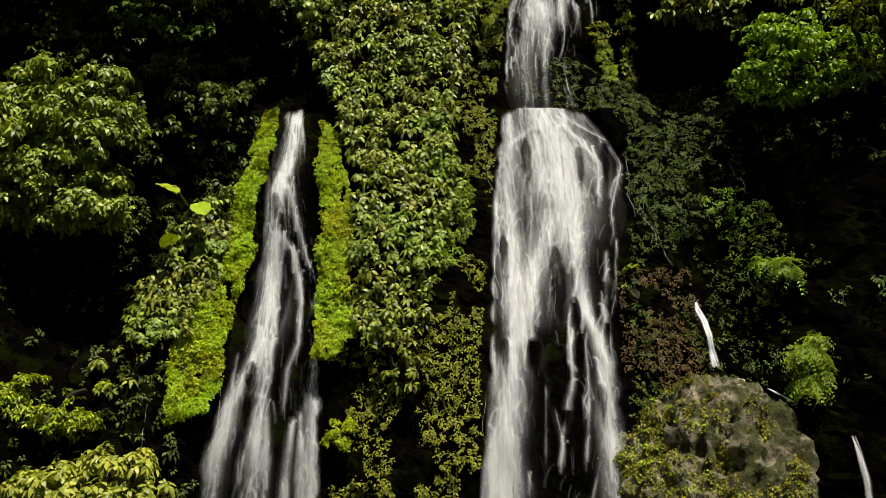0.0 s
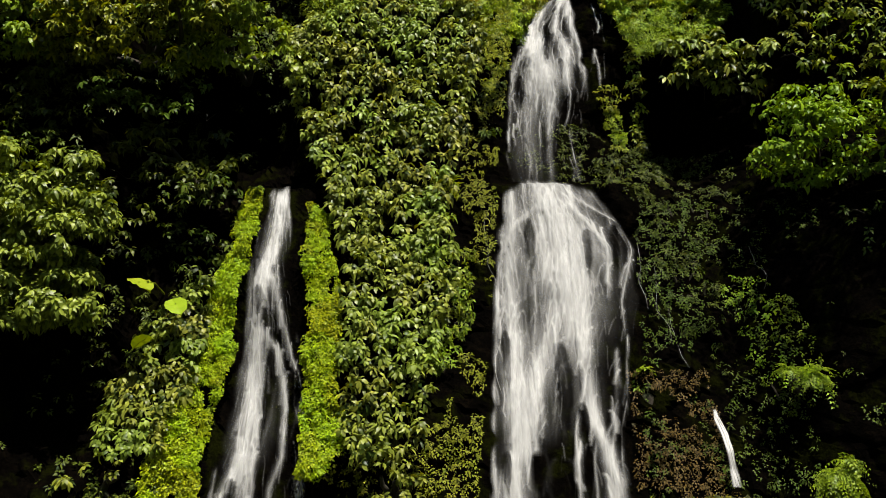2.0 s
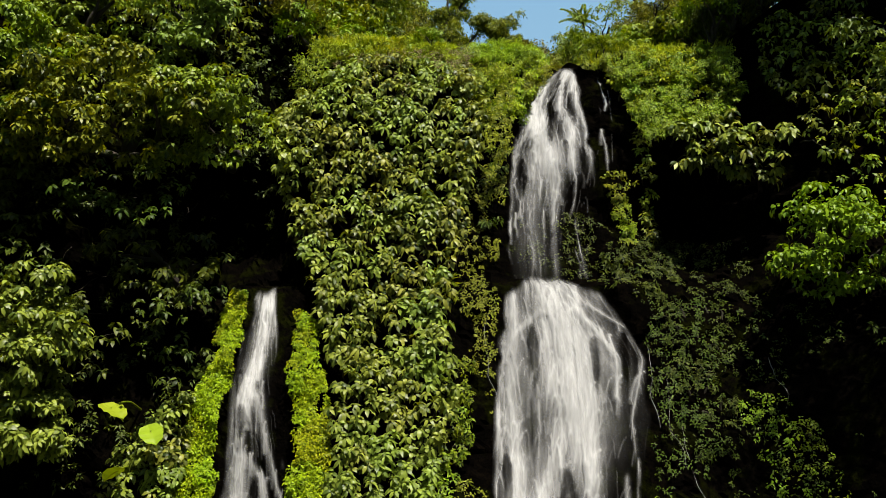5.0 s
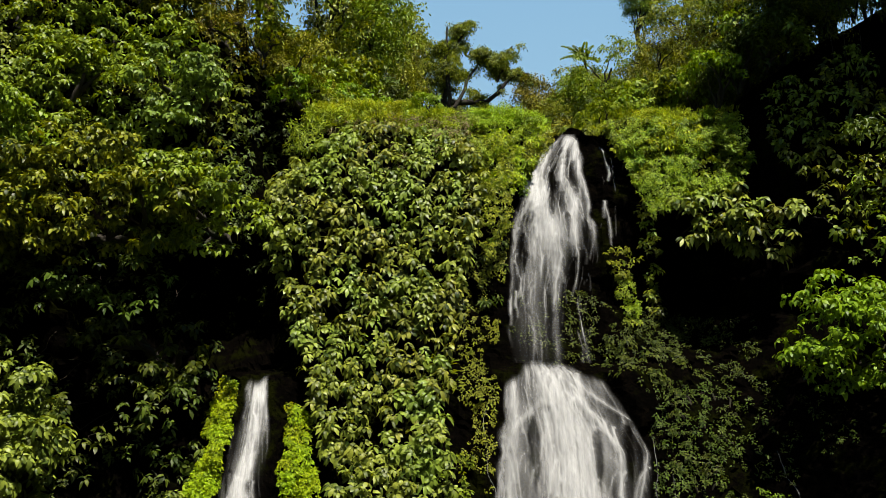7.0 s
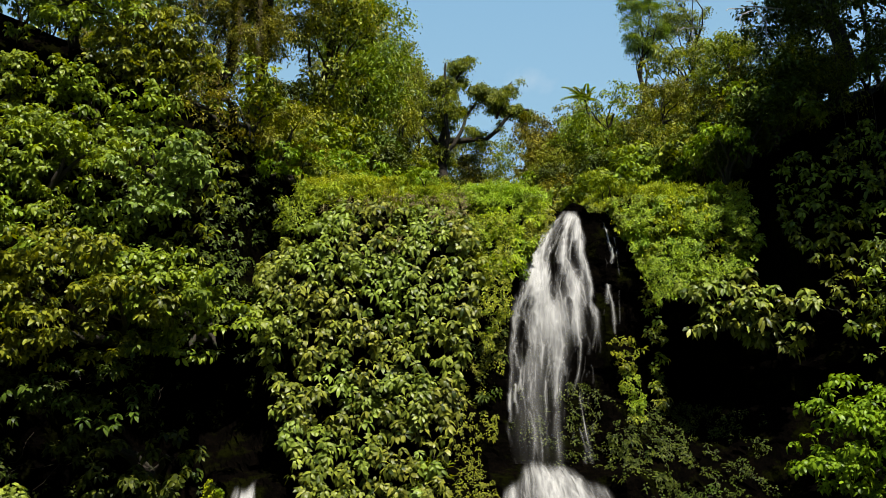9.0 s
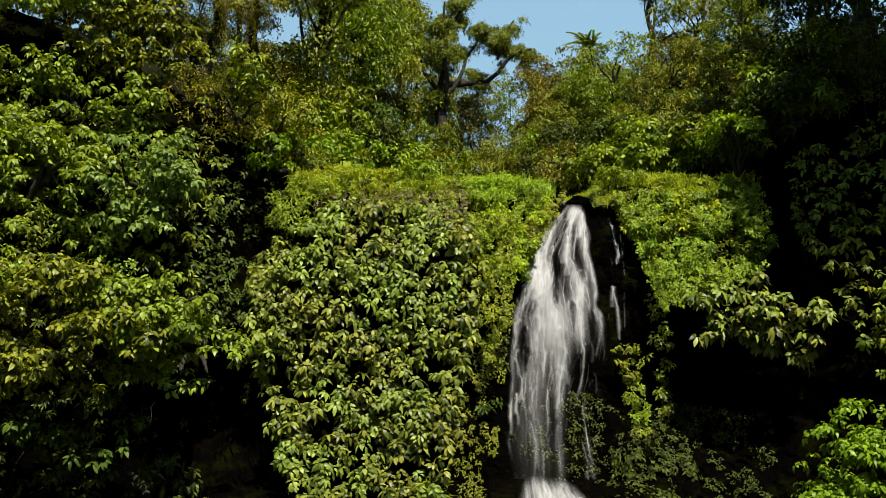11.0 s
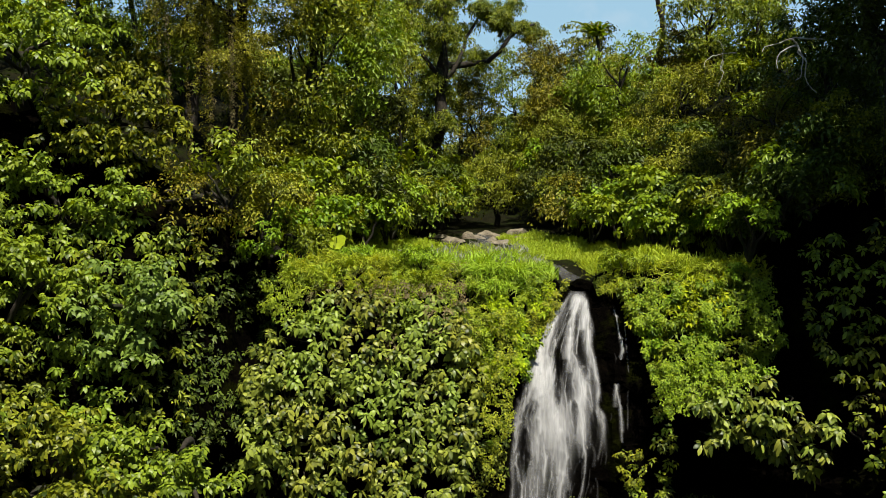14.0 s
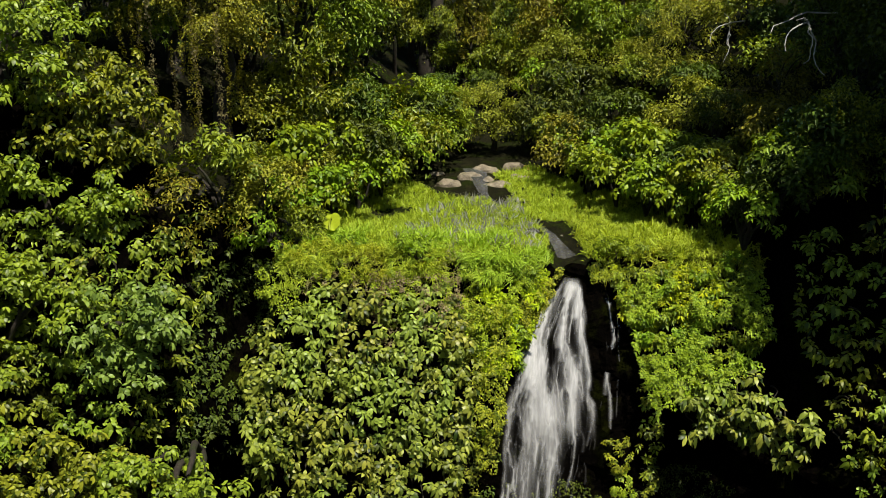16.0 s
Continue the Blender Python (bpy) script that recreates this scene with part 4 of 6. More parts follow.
curtain([(9.2, 20.6), (12.2, 20.4), (11.6, 17), (11.0, 13.4), (9.6, 13.6), (8.9, 17)], 1.0, 42, FINE, L_SHADED, "small dark mossy shrub on wet rock", (0.1, 0.7), 13, gap=0.9, group="small shrubs")
curtain([(11.4, 16.6), (13.4, 16), (13.8, 11.5), (12.6, 10.8), (11.8, 13)], 1.2, 60, FINE, L_FERN, "small fresh green shrub on wet rock", (0.2, 0.8), 14, gap=0.3, group="small shrubs")
# shade on the gorge wall comes from the darkened leaf colour
curtain([(15.4, 19), (19, 20), (19, 10), (15.5, 10)], 1.5, 4, MID, L_SHADED, "green shrub on the gorge wall, in shade-coloured leaves", (0.3, 1.0), 15, gap=0.5, group="shaded shrubs")
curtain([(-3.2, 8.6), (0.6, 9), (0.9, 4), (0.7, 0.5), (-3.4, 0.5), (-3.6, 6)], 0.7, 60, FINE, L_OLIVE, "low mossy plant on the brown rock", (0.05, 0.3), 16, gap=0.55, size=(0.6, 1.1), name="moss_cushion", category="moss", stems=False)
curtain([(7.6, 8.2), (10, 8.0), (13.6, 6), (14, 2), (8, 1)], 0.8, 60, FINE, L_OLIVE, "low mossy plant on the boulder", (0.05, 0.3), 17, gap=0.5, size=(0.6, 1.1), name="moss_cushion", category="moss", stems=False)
curtain([(-11.5, 20.5), (-8.6, 21), (-8.8, 17), (-10.2, 16.5), (-12, 17.5)], 1.2, 10, BIG, L_SHADED, "green shrub under the overhang, in shade-coloured leaves", (0.3, 1.1), 18, gap=0.35, group="shaded shrubs")
curtain([(-5.2, 31.8), (1.5, 31.9), (1.7, 33.0), (-5.0, 33.2)], 1.4, 26, GRASS, L_DRY, "dry grass tuft hanging over the rim", (0.4, 1.4), 19, name="grass_tuft", category="grass", stems=False, up=0.2)
curtain([(-0.9, 21.6), (0.5, 21.4), (0.7, 19.9), (-0.5, 20.0)], 0.8, 90, GRASS, L_GRASS, "yellow-green grass tuft on the cliff", (0.9, 1.5), 20, name="grass_tuft", category="grass", stems=False, up=0.3)


curtain([(-6.0, 32.2), (4.9, 32.0), (4.9, 33.0), (-6.0, 33.6)], 1.8, 200, GRASS, L_GRASS, "bright grass tuft hanging over the rim", (0.5, 1.9), 21, name="grass_tuft", category="grass", stems=False, up=0.3)
curtain([(7.3, 32.1), (14, 32.3), (14, 33.4), (7.3, 33.1)], 1.8, 120, GRASS, L_GRASS, "bright grass tuft hanging over the rim", (0.2, 1.4), 22, name="grass_tuft", category="grass", stems=False, up=0.3)


def lobed(centre, radii, n, seed, share=0.36):
    """Lobes spread over a larger ellipsoid crown."""
    r = np.random.default_rng(seed)
    out = []
    for i in range(int(n * 1.7)):
        d = r.normal(0, 1, 3)
        d /= np.linalg.norm(d)
        d[1] = -abs(d[1]) if r.random() < 0.6 else d[1]
        k = share * r.uniform(0.65, 1.35)
        out.append((np.asarray(centre) + d * np.asarray(radii) * (1 - k * 0.55) * r.uniform(0.75, 1.05), np.asarray(radii) * k * (1.0, 1.0, 0.76)))
    return out


def tufted(lobes, seed, each=8):
    """Breaks the lobes of a crown into small domed tufts on their sunny and open sides."""
    r = np.random.default_rng(seed + 333)
    out = []
    for c, rad in lobes:
        c, rad = np.asarray(c, float), np.asarray(rad, float)
        n = int(np.clip(each * (rad[0] * rad[2]) ** 0.8 * r.uniform(0.7, 1.3), 2, 16))
        for i in range(n):
            d = r.normal(0, 1, 3)
            d /= np.linalg.norm(d)
            d[1], d[2] = min(d[1], 0.5), max(d[2], -0.55)
            k = r.uniform(0.26, 0.55) * min(1.0, float(rad.mean()))
            out.append((c + d * rad * r.uniform(0.75, 1.05), k * np.array((1.15, 1.15, 0.8))))
    return out


def cover(name, poly, density, kinds, mat, label, category, seed, out=(0.0, 0.25), keep_at=0.5, size=(0.7, 1.2), scale=0.8, up=0.4):
    """Small growth that nobody could count, in drifts over the rock."""
    r = np.random.default_rng(seed + 900)
    P = np.array(poly, float)
    (x0, z0), (x1, z1) = P.min(axis=0), P.max(axis=0)
    n = int((x1 - x0) * (z1 - z0) * density)
    x, z = r.uniform(x0, x1, n), r.uniform(z0, z1, n)
    keep = inside(poly, x, z) & (vnoise(x * scale, seed, z * scale) * 0.6 + vnoise(x * scale * 3, seed, z * scale * 2) * 0.4 > keep_at)
    x, z = x[keep], z[keep]
    Q = np.stack((x, cliff(x, z) - r.uniform(*out, len(x)), z), 1)
    V, F = scatter(Q, np.tile((0.0, -0.95, 0.3), (len(x), 1)), kinds, size, up, rng=r)
    tagged(part(name, V, F, mat), label, category, kind="stuff")


cover("creeper_cover", [(8.3, 20), (12.6, 20), (13.2, 10), (13, 3), (6.9, 3), (8.3, 18)], 15, FINE, L_SHADED, "drifts of small shade-coloured leaves on the wet rock", "creeper", 1, keep_at=0.52)
cover("creeper_cover", [(7.4, 20), (15, 20), (15, 8), (6.9, 5), (8.3, 18)], 14, FINE, L_SHADED, "drifts of mossy growth on the wet rock", "moss", 2, (0, 0.12), 0.5)
cover("creeper_cover", [(1.0, 31), (3.2, 27), (2.5, 20), (1.5, 10), (1.2, 2), (-4.2, 2), (-4.2, 9), (-0.5, 10), (1.0, 20)], 40, FINE, L_OLIVE, "drifts of mossy growth on the wet rock", "moss", 3, (0, 0.15), 0.5)
cover("creeper_cover", [(2.6, 21.2), (8.6, 20.6), (8.2, 22.5), (7.4, 23.5), (6.2, 24.2), (3, 24)], 50, FINE, L_SHADED, "drifts of mossy growth behind the falling water", "moss", 5, (-0.1, 0.06), 0.5, scale=1.4)
cover("creeper_cover", [(6.8, 20.4), (10.5, 20.2), (10.2, 21.6), (8.0, 22.4), (7.0, 22.2)], 18, MID, L_SHADED, "small green plants on the wet ledge", "creeper", 6, (0, 0.3), 0.52)
cover("creeper_cover", [(1.0, 32.5), (5.3, 32.4), (4.4, 30.2), (3.4, 28.6), (2.2, 29.0), (1.4, 30.6)], 60, FINE + MID, L_MOSS, "bright creepers spilling over the lip", "creeper", 7, (0.2, 0.9), 0.46, scale=1.2)
cover("creeper_cover", [(7.7, 32.5), (12.6, 32.6), (12.0, 30.8), (9.8, 30.0), (8.4, 29.2)], 50, FINE + MID, L_MOSS, "bright creepers spilling over the lip", "creeper", 8, (0.2, 0.9), 0.5, scale=1.2)
cover("creeper_cover", [(7.2, 12.5), (10.2, 12.5), (10.6, 8), (8.0, 4), (6.9, 5.5)], 55, FINE, L_RUST, "brown wet moss on the rock face", "moss", 9, (-0.02, 0.05), 0.36, scale=0.9)
# leaves in shade colour, added to darken lit rock in the recess
cover("creeper_cover", [(-9.4, 33), (-6.3, 32.6), (-6.6, 26.5), (-9.2, 26.5)], 22, MID, L_SHADED, "drifts of small leaves added in the recess, in shade colour", "creeper", 10, (0.1, 0.5), 0.4)
cover("creeper_cover", [(-20, 36), (-7, 34), (-7.6, 20), (-9, 3), (-20, 3)], 8, MID, L_SHADED, "drifts of small shade-coloured leaves on the wet rock", "creeper", 4, keep_at=0.5)
cover("creeper_cover", [(-6.8, 33.4), (4.6, 32.6), (3.4, 30.6), (1.8, 29.6), (-0.6, 30.6), (-4.5, 30.6), (-7.2, 31)], 70, FINE, L_LUSH, "bright creepers and grass draped over the rim", "creeper", 11, (0.6, 1.5), 0.5, scale=1.1)
cover("creeper_cover", [(-5.6, 32.6), (1.6, 32.4), (1.4, 29.6), (-1.2, 28.4), (-3.6, 29.8)], 30, FINE, L_DRY, "withered brown growth below the rim", "creeper", 12, (1.0, 1.9), 0.55, scale=0.9)
cover("creeper_cover", [(1.2, 31.5), (3.6, 31.5), (3.3, 27.2), (2.4, 25.4), (1.4, 25.8)], 60, FINE, L_LUSH, "drifts of fine green growth beside the lip", "creeper", 13, (0.5, 1.5), 0.46, scale=0.9)
cover("creeper_cover", [(7.8, 32.4), (13.8, 32.6), (14.0, 29.6), (11.6, 28.2), (9.2, 27.4), (8.6, 29.4)], 80, FINE, L_LUSH, "carpet of fine green creepers on the sunlit bank", "creeper", 14, (0.9, 1.9), 0.54, scale=0.9)
# mossy growth in the darkened leaf colour, covering rock that rendered too bright
cover("creeper_cover", [(6.9, 20.2), (13.4, 20), (13.6, 23), (9, 23.6), (7, 22.5)], 45, FINE, L_SHADED, "drifts of mossy growth on the wet ledge, in shade colour", "moss", 15, (0, 0.2), 0.47, scale=1.3)
cover("creeper_cover", [(4.2, 32.7), (5.8, 32.5), (5.5, 31.6), (4.9, 30.6), (4.2, 29.9), (3.9, 30.6)], 160, FINE, L_LUSH, "bright creepers spilling over the lip", "creeper", 16, (0.2, 0.7), 0.36, scale=1.2)
cover("creeper_cover", [(6.9, 32.5), (8.2, 32.7), (8.2, 32.0), (7.0, 31.9)], 160, FINE, L_LUSH, "bright creepers spilling over the lip", "creeper", 17, (0.1, 0.6), 0.36, scale=1.2)
curtain([(-19, 36), (-8.4, 35), (-8.8, 29.5), (-9, 28), (-19, 28)], 2.3, 16, BIG + MID, L_TREE, "green shrub on the steep shoulder of the gorge", (0.3, 1.8), 24, group="shrubs on the cliff")

# overhanging crowns on the gorge's shoulder
def big_crown(name, centre, radii, n, kinds, mat, density, label, seed, category="tree", size=(0.8, 1.25), up=0.42, root=None, thick=0.12, under=-0.12):
    c = np.asarray(centre, float)
    if root is None:
        z = c[2] - 0.4 * radii[2]
        root = (c[0], float(cliff(c[0], z)) + 0.2, z)
    return bush(name, lobed(centre, radii, n, seed), kinds, mat, density, label, category, seed, size, up, root, 5, thick=thick, under=under, tufts=any(kinds is k for k in (TWIG, TWIGFINE, TWIGFAR, BIG, ROSE)))


big_crown("tree", (-15.9, 39.4, 16.9), (3.6, 2.4, 4.2), 22, BIG, L_BIG, 22, "broad-leaved tree leaning from the gorge side", 31, under=-0.65)
big_crown("tree", (-12.8, 41.0, 26.8), (3.9, 2.9, 2.7), 16, ROSE, L_TREE, 36, "bushy green tree overhanging the dark recess", 32)
big_crown("tree", (-9.0, 42.0, 26.9), (2.9, 2.4, 2.2), 13, ROSE, L_TREE, 36, "bushy green tree overhanging the dark recess", 33)
big_crown("tree", (-16.8, 41.0, 27.5), (3.5, 2.8, 3.5), 12, ROSE, L_TREE, 36, "bushy green tree overhanging the dark recess", 34)
# the overhang's shade is put into this tree's leaf colour
big_crown("tree", (-10.8, 42.6, 21.4), (2.6, 1.6, 2.2), 10, BIG, L_SHADED, 6, "broad-leaved tree under the overhang, in shade-coloured leaves", 35)
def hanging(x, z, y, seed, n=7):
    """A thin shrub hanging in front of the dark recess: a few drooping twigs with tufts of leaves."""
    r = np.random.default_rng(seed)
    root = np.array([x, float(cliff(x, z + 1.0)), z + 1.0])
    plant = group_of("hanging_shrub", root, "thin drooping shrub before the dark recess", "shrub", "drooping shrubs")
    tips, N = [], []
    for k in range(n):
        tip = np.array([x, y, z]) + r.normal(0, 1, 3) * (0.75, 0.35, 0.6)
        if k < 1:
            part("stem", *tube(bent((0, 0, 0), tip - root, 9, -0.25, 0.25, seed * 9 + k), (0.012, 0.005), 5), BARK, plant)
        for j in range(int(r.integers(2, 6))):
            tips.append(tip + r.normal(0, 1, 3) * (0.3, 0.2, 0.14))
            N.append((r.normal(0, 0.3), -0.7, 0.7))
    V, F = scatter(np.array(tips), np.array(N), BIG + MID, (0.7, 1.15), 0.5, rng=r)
    # darkened leaf copy: recess shade put into the colour
    part("leaves", V - root, F, L_SHADED, plant)


r = np.random.default_rng(77)
for k in range(20):
    z = r.uniform(17.5, 25.2)
    x = r.uniform(-17.5 + 0.25 * max(0, 21 - z), -7.9 - 0.15 * max(0, z - 20))
    hanging(x, z, 41.2 - 0.30 * (26.5 - z) + r.uniform(-0.2, 0.8), 500 + k)
big_crown("shrub", (-14.7, 37.0, 6.9), (2.1, 1.2, 1.5), 10, MID, L_LUSH, 34, "light green small-leaved shrub at the cliff's foot", 36, "shrub")
big_crown("shrub", (-12.1, 38.4, 8.6), (1.3, 1.0, 1.4), 6, BIG, L_BIG, 16, "broad-leaved green shrub at the cliff's foot", 37, "shrub")
big_crown("shrub", (-12.6, 35.8, 3.9), (2.6, 1.8, 2.0), 12, BIG + BIGGER, L_YELLOW, 20, "sunlit yellow-green bush at the cliff's foot", 38, "shrub", root=(-12.6, 36.4, -0.4))
big_crown("shrub", (-1.5, 37.0, 8.2), (1.2, 0.9, 1.1), 6, BIG, L_BIG, 8, "broad-leaved green shrub on the mossy rock", 39, "shrub")
big_crown("shrub", (-3.75, 36.9, 5.9), (0.65, 0.6, 0.75), 5, FINE, L_MOSS, 90, "round yellow-green cushion bush on the rock", 40, "shrub")
big_crown("fern", (13.15, 35.9, 8.4), (0.8, 0.7, 1.5), 7, FROND, L_FERN, 16, "hanging green fern at the gorge side", 41, "fern")
big_crown("fern", (12.9, 38.1, 12.0), (1.1, 0.8, 0.7), 5, FROND, L_FERN, 16, "fresh green fern on a rock ledge", 42, "fern")
big_crown("shrub", (7.9, 40.0, 11.6), (0.8, 0.6, 1.0), 5, MID, L_TREE, 22, "small green shrub on brown rock", 43, "shrub")
big_crown("tree", (16.0, 42.4, 21.7), (3.1, 2.8, 2.4), 24, ROSE, L_FERN, 17, "fresh green small-leaved tree leaning over the gorge", 44)
big_crown("tree", (19.0, 39.0, 22.0), (2.6, 2.6, 2.6), 10, ROSE, L_FERN, 17, "fresh green small-leaved tree leaning over the gorge", 45)


# ---- trees and shrubs above the cliff ----
def tree(place, height, crown, n, kinds, mat, density, label, seed, trunk=0.2, size=(0.8, 1.3), lean=(0, 0), bark=None, name="tree", up=0.45, share=0.38, back=0.45, under=-0.12):
    """A trunk with limbs to each lobe of an uneven crown; crown is (rise of its middle, radii)."""
    base = np.asarray(place, float)
    e = group_of(name, base, label, "tree")
    mid = np.array([lean[0], lean[1], crown[0]])
    lobes = lobed(mid, crown[1], n, seed, share)
    r = np.random.default_rng(seed)
    top = mid + (0, 0, crown[1][2] * 0.3)
    path = bent((0, 0, -0.4), top, 12, 0, 0.25, seed)
    bole = part("trunk", *tube(path, (trunk * 1.35, trunk * 0.9, trunk * 0.35), 9, 0.3), bark or BARK, e)
    for k, (c, rad) in enumerate(lobes[:9]):
        i = int(r.integers(5, 10))
        part("limb", *tube(bent(path[i], c, 7, 0.1, 0.3, seed + k), (trunk * 0.45, trunk * 0.12), 6), bark or BARK, bole)
    P, N = ball_points(tufted(lobes, seed), density * TUFT, r, back, 0.3, max(under, -0.5))
    V, F = scatter(P, N, kinds, size, up, rng=r)
    part("crown", V, F, mat, e)
    return e


def on_land(x, y):
    return (x, y, float(valley(x, y)))


# left shoulder
tree(on_land(-16.5, 50), 6, (1.5, (4.2, 3.4, 3.2)), 14, ROSE, L_TREE, 24, "dense green tree on the gorge shoulder", 61)
tree(on_land(-12.8, 50.5), 6, (1.0, (2.8, 2.6, 2.8)), 12, ROSE, L_TREE, 26, "dense green tree on the gorge shoulder", 62)
big_crown("tree", (-15.5, 45.6, 32.0), (3.6, 2.4, 3.0), 13, ROSE, L_TREE, 30, "dense green tree on the gorge shoulder", 63)
big_crown("tree", (-10.5, 44.0, 32.0), (1.9, 1.6, 2.2), 15, ROSE, L_BLUE, 34, "blue-green feathery tree on the gorge shoulder", 64)
big_crown("tree", (-14.3, 48.6, 35.6), (3.0, 2.0, 2.4), 13, ROSE, L_TREE, 24, "dense green tree on the gorge shoulder", 166)
big_crown("tree", (-18.6, 47.4, 36.2), (3.0, 2.2, 2.6), 13, ROSE, L_TREE, 24, "dense green tree on the gorge shoulder", 167)
big_crown("shrub", (-9.3, 48.2, 35.4), (2.4, 1.8, 1.7), 10, TWIGFINE, L_OLIVE, 11, "olive-yellow shrub on the slope", 65, "shrub", root=on_land(-9.3, 51.5))
big_crown("shrub", (-6.6, 50.5, 34.0), (1.5, 1.2, 1.2), 6, MID, L_FERN, 22, "fresh green shrub on the slope", 66, "shrub", root=on_land(-6.6, 52.5))
tree(on_land(-9.5, 57), 13, (8.8, (3.2, 3, 5.5)), 18, TWIGFINE, L_OLIVE, 13, "tall tree draped in brown-green climbers", 67, 0.35)
tree(on_land(-12.5, 60), 13, (8.2, (3.4, 3, 6)), 18, TWIGFINE, L_TREE, 11, "tall tree draped in climbers", 68, 0.35)
tree(on_land(-17, 58), 12, (7.0, (4.5, 3.5, 6)), 16, TWIGFAR, L_FERN, 8.5, "tall green forest tree", 69, 0.35)
tree(on_land(-6.0, 60), 12, (7.0, (2.8, 2.6, 6)), 16, TWIGFAR, L_TREE, 8.5, "green forest tree on the valley side", 70, 0.28)
tree(on_land(-4.4, 66), 13, (8.5, (2.6, 2.6, 7)), 16, TWIGFAR, L_TREE, 8.5, "green forest tree on the valley side", 71, 0.28)
tree(on_land(-4.6, 73), 14, (9.0, (3.2, 3, 7)), 14, TWIGFAR, L_TREE, 7.5, "green forest tree on the valley side", 72, 0.28)
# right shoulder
# the two tall crowns carry their shade in the leaf colour
tree(on_land(19.5, 52), 16, (12.0, (4.6, 4.2, 8)), 30, TWIGFAR, L_SHADED, 9, "tall tree over the gorge, in shade-coloured leaves", 73, 0.4, under=-0.9)
tree(on_land(23, 46), 16, (12.0, (5, 4.2, 9)), 30, TWIGFAR, L_SHADED, 9, "tall tree over the gorge, in shade-coloured leaves", 74, 0.4, under=-0.9)
tree(on_land(16.6, 57), 6, (2.5, (2.6, 2.2, 2.2)), 10, TWIGFINE, L_OLIVE, 9, "olive-green shrubby tree on the valley side", 75, 0.15)
tree(on_land(14.0, 66), 6, (3.0, (3.0, 2.6, 3)), 12, TWIGFINE, L_OLIVE, 13, "olive-green shrubby tree on the valley side", 76, 0.15)
tree(on_land(12.5, 74), 7, (4.0, (3.4, 2.6, 3.2)), 12, TWIGFAR, L_TREE, 8.5, "green tree on the valley side", 77, 0.2)
tree(on_land(8.6, 74), 5, (2.8, (2.8, 2.2, 2.4)), 10, TWIGFINE, L_OLIVE, 13, "pale olive shrubby tree at the valley head", 78, 0.15)
tree(on_land(18.5, 76), 8, (5.0, (3.8, 3, 3.6)), 12, TWIGFAR, L_TREE, 8.5, "green tree on the valley side", 79, 0.2)
tree(on_land(16.6, 84), 16, (13.0, (2.1, 2, 3.6)), 13, TWIGFINE, L_TREE, 22, "slender tree with a rounded crown against the sky", 80, 0.2)
tree(on_land(20.2, 85), 16, (13.0, (2.4, 2, 3.2)), 13, TWIGFINE, L_TREE, 20, "slender tree with a rounded crown against the sky", 180, 0.2)
tree(on_land(3.5, 100), 4, (1.6, (4, 2, 1.6)), 10, TWIGFINE, L_OLIVE, 4, "brownish thicket at the valley head", 81, 0.12)
tree(on_land(17.5, 51), 5, (1.6, (2.6, 2.2, 2.6)), 14, TWIGFINE, L_TREE, 11, "bushy green tree at the gorge's edge", 82, 0.18)
# edge trees also take the leaf copy darkened for shade
tree(on_land(20.5, 48), 6, (2.0, (3, 2.4, 3.4)), 14, TWIGFAR, L_SHADED, 8, "bushy tree at the gorge's edge, in shade-coloured leaves", 83, 0.18)
tree(on_land(23.5, 45), 6, (2.5, (3, 2.4, 4)), 14, TWIGFAR, L_SHADED, 8, "bushy tree at the gorge's edge, in shade-coloured leaves", 84, 0.18)
tree(on_land(19.5, 57), 8, (4, (3, 2.4, 4)), 14, TWIGFAR, L_SHADED, 8, "bushy tree at the gorge's edge, in shade-coloured leaves", 85, 0.18)
tree(on_land(25.6, 88), 12, (8, (2.4, 2, 4)), 12, TWIGFAR, L_TREE, 5, "tall tree against the sky", 87, 0.2)
tree(on_land(29, 80), 15, (10, (2.8, 2.2, 5)), 13, TWIGFAR, L_TREE, 5, "tall tree against the sky", 88, 0.2)
tree(on_land(-1.8, 93), 17, (11.5, (2.6, 2, 5.5)), 18, TWIGFAR, L_TREE, 5, "tall tree behind the shelf", 89, 0.2, under=-0.5)
tree(on_land(1.2, 96), 14, (9.5, (2.4, 2, 4.5)), 16, TWIGFAR, L_TREE, 5, "tall tree behind the shelf", 90, 0.2, under=-0.5)
tree(on_land(3.9, 70.8), 4, (2.5, (3.4, 2.0, 2.0)), 14, TWIGFINE, L_OLIVE, 12, "bushy tree overhanging the dark head of the stream", 191, 0.16)
tree(on_land(0.6, 69.5), 4, (2.2, (2.2, 1.8, 1.8)), 12, MID, L_TREE, 12, "bushy tree overhanging the dark head of the stream", 192, 0.16)
tree(on_land(11.6, 79), 5, (4.0, (2.6, 2, 2.2)), 10, TWIGFINE, L_OLIVE, 11, "pale olive shrubby tree at the valley head", 193, 0.14)
for k, (x, y, h, m) in enumerate([(8.2, 79, 7.5, 1), (10.6, 77, 6.5, 0), (13.6, 80, 7, 1), (16.6, 77, 6.5, 1), (19.8, 70, 7, 0), (-6.5, 90, 18, 0), (-3.4, 97, 19, 0), (-8.5, 82, 16, 1), (-12.0, 68, 14, 0), (-17.5, 66, 15, 0), (8.6, 87, 10.5, 1), (12.2, 88, 10, 0)]):
    tree(on_land(x, y), h, (h * 0.6, (2.5, 2.2, h * 0.42)), 14, TWIGFAR, L_OLIVE if m else L_TREE, 9, "leafy tree on the wooded valley side", 430 + k, 0.16, back=0.6)
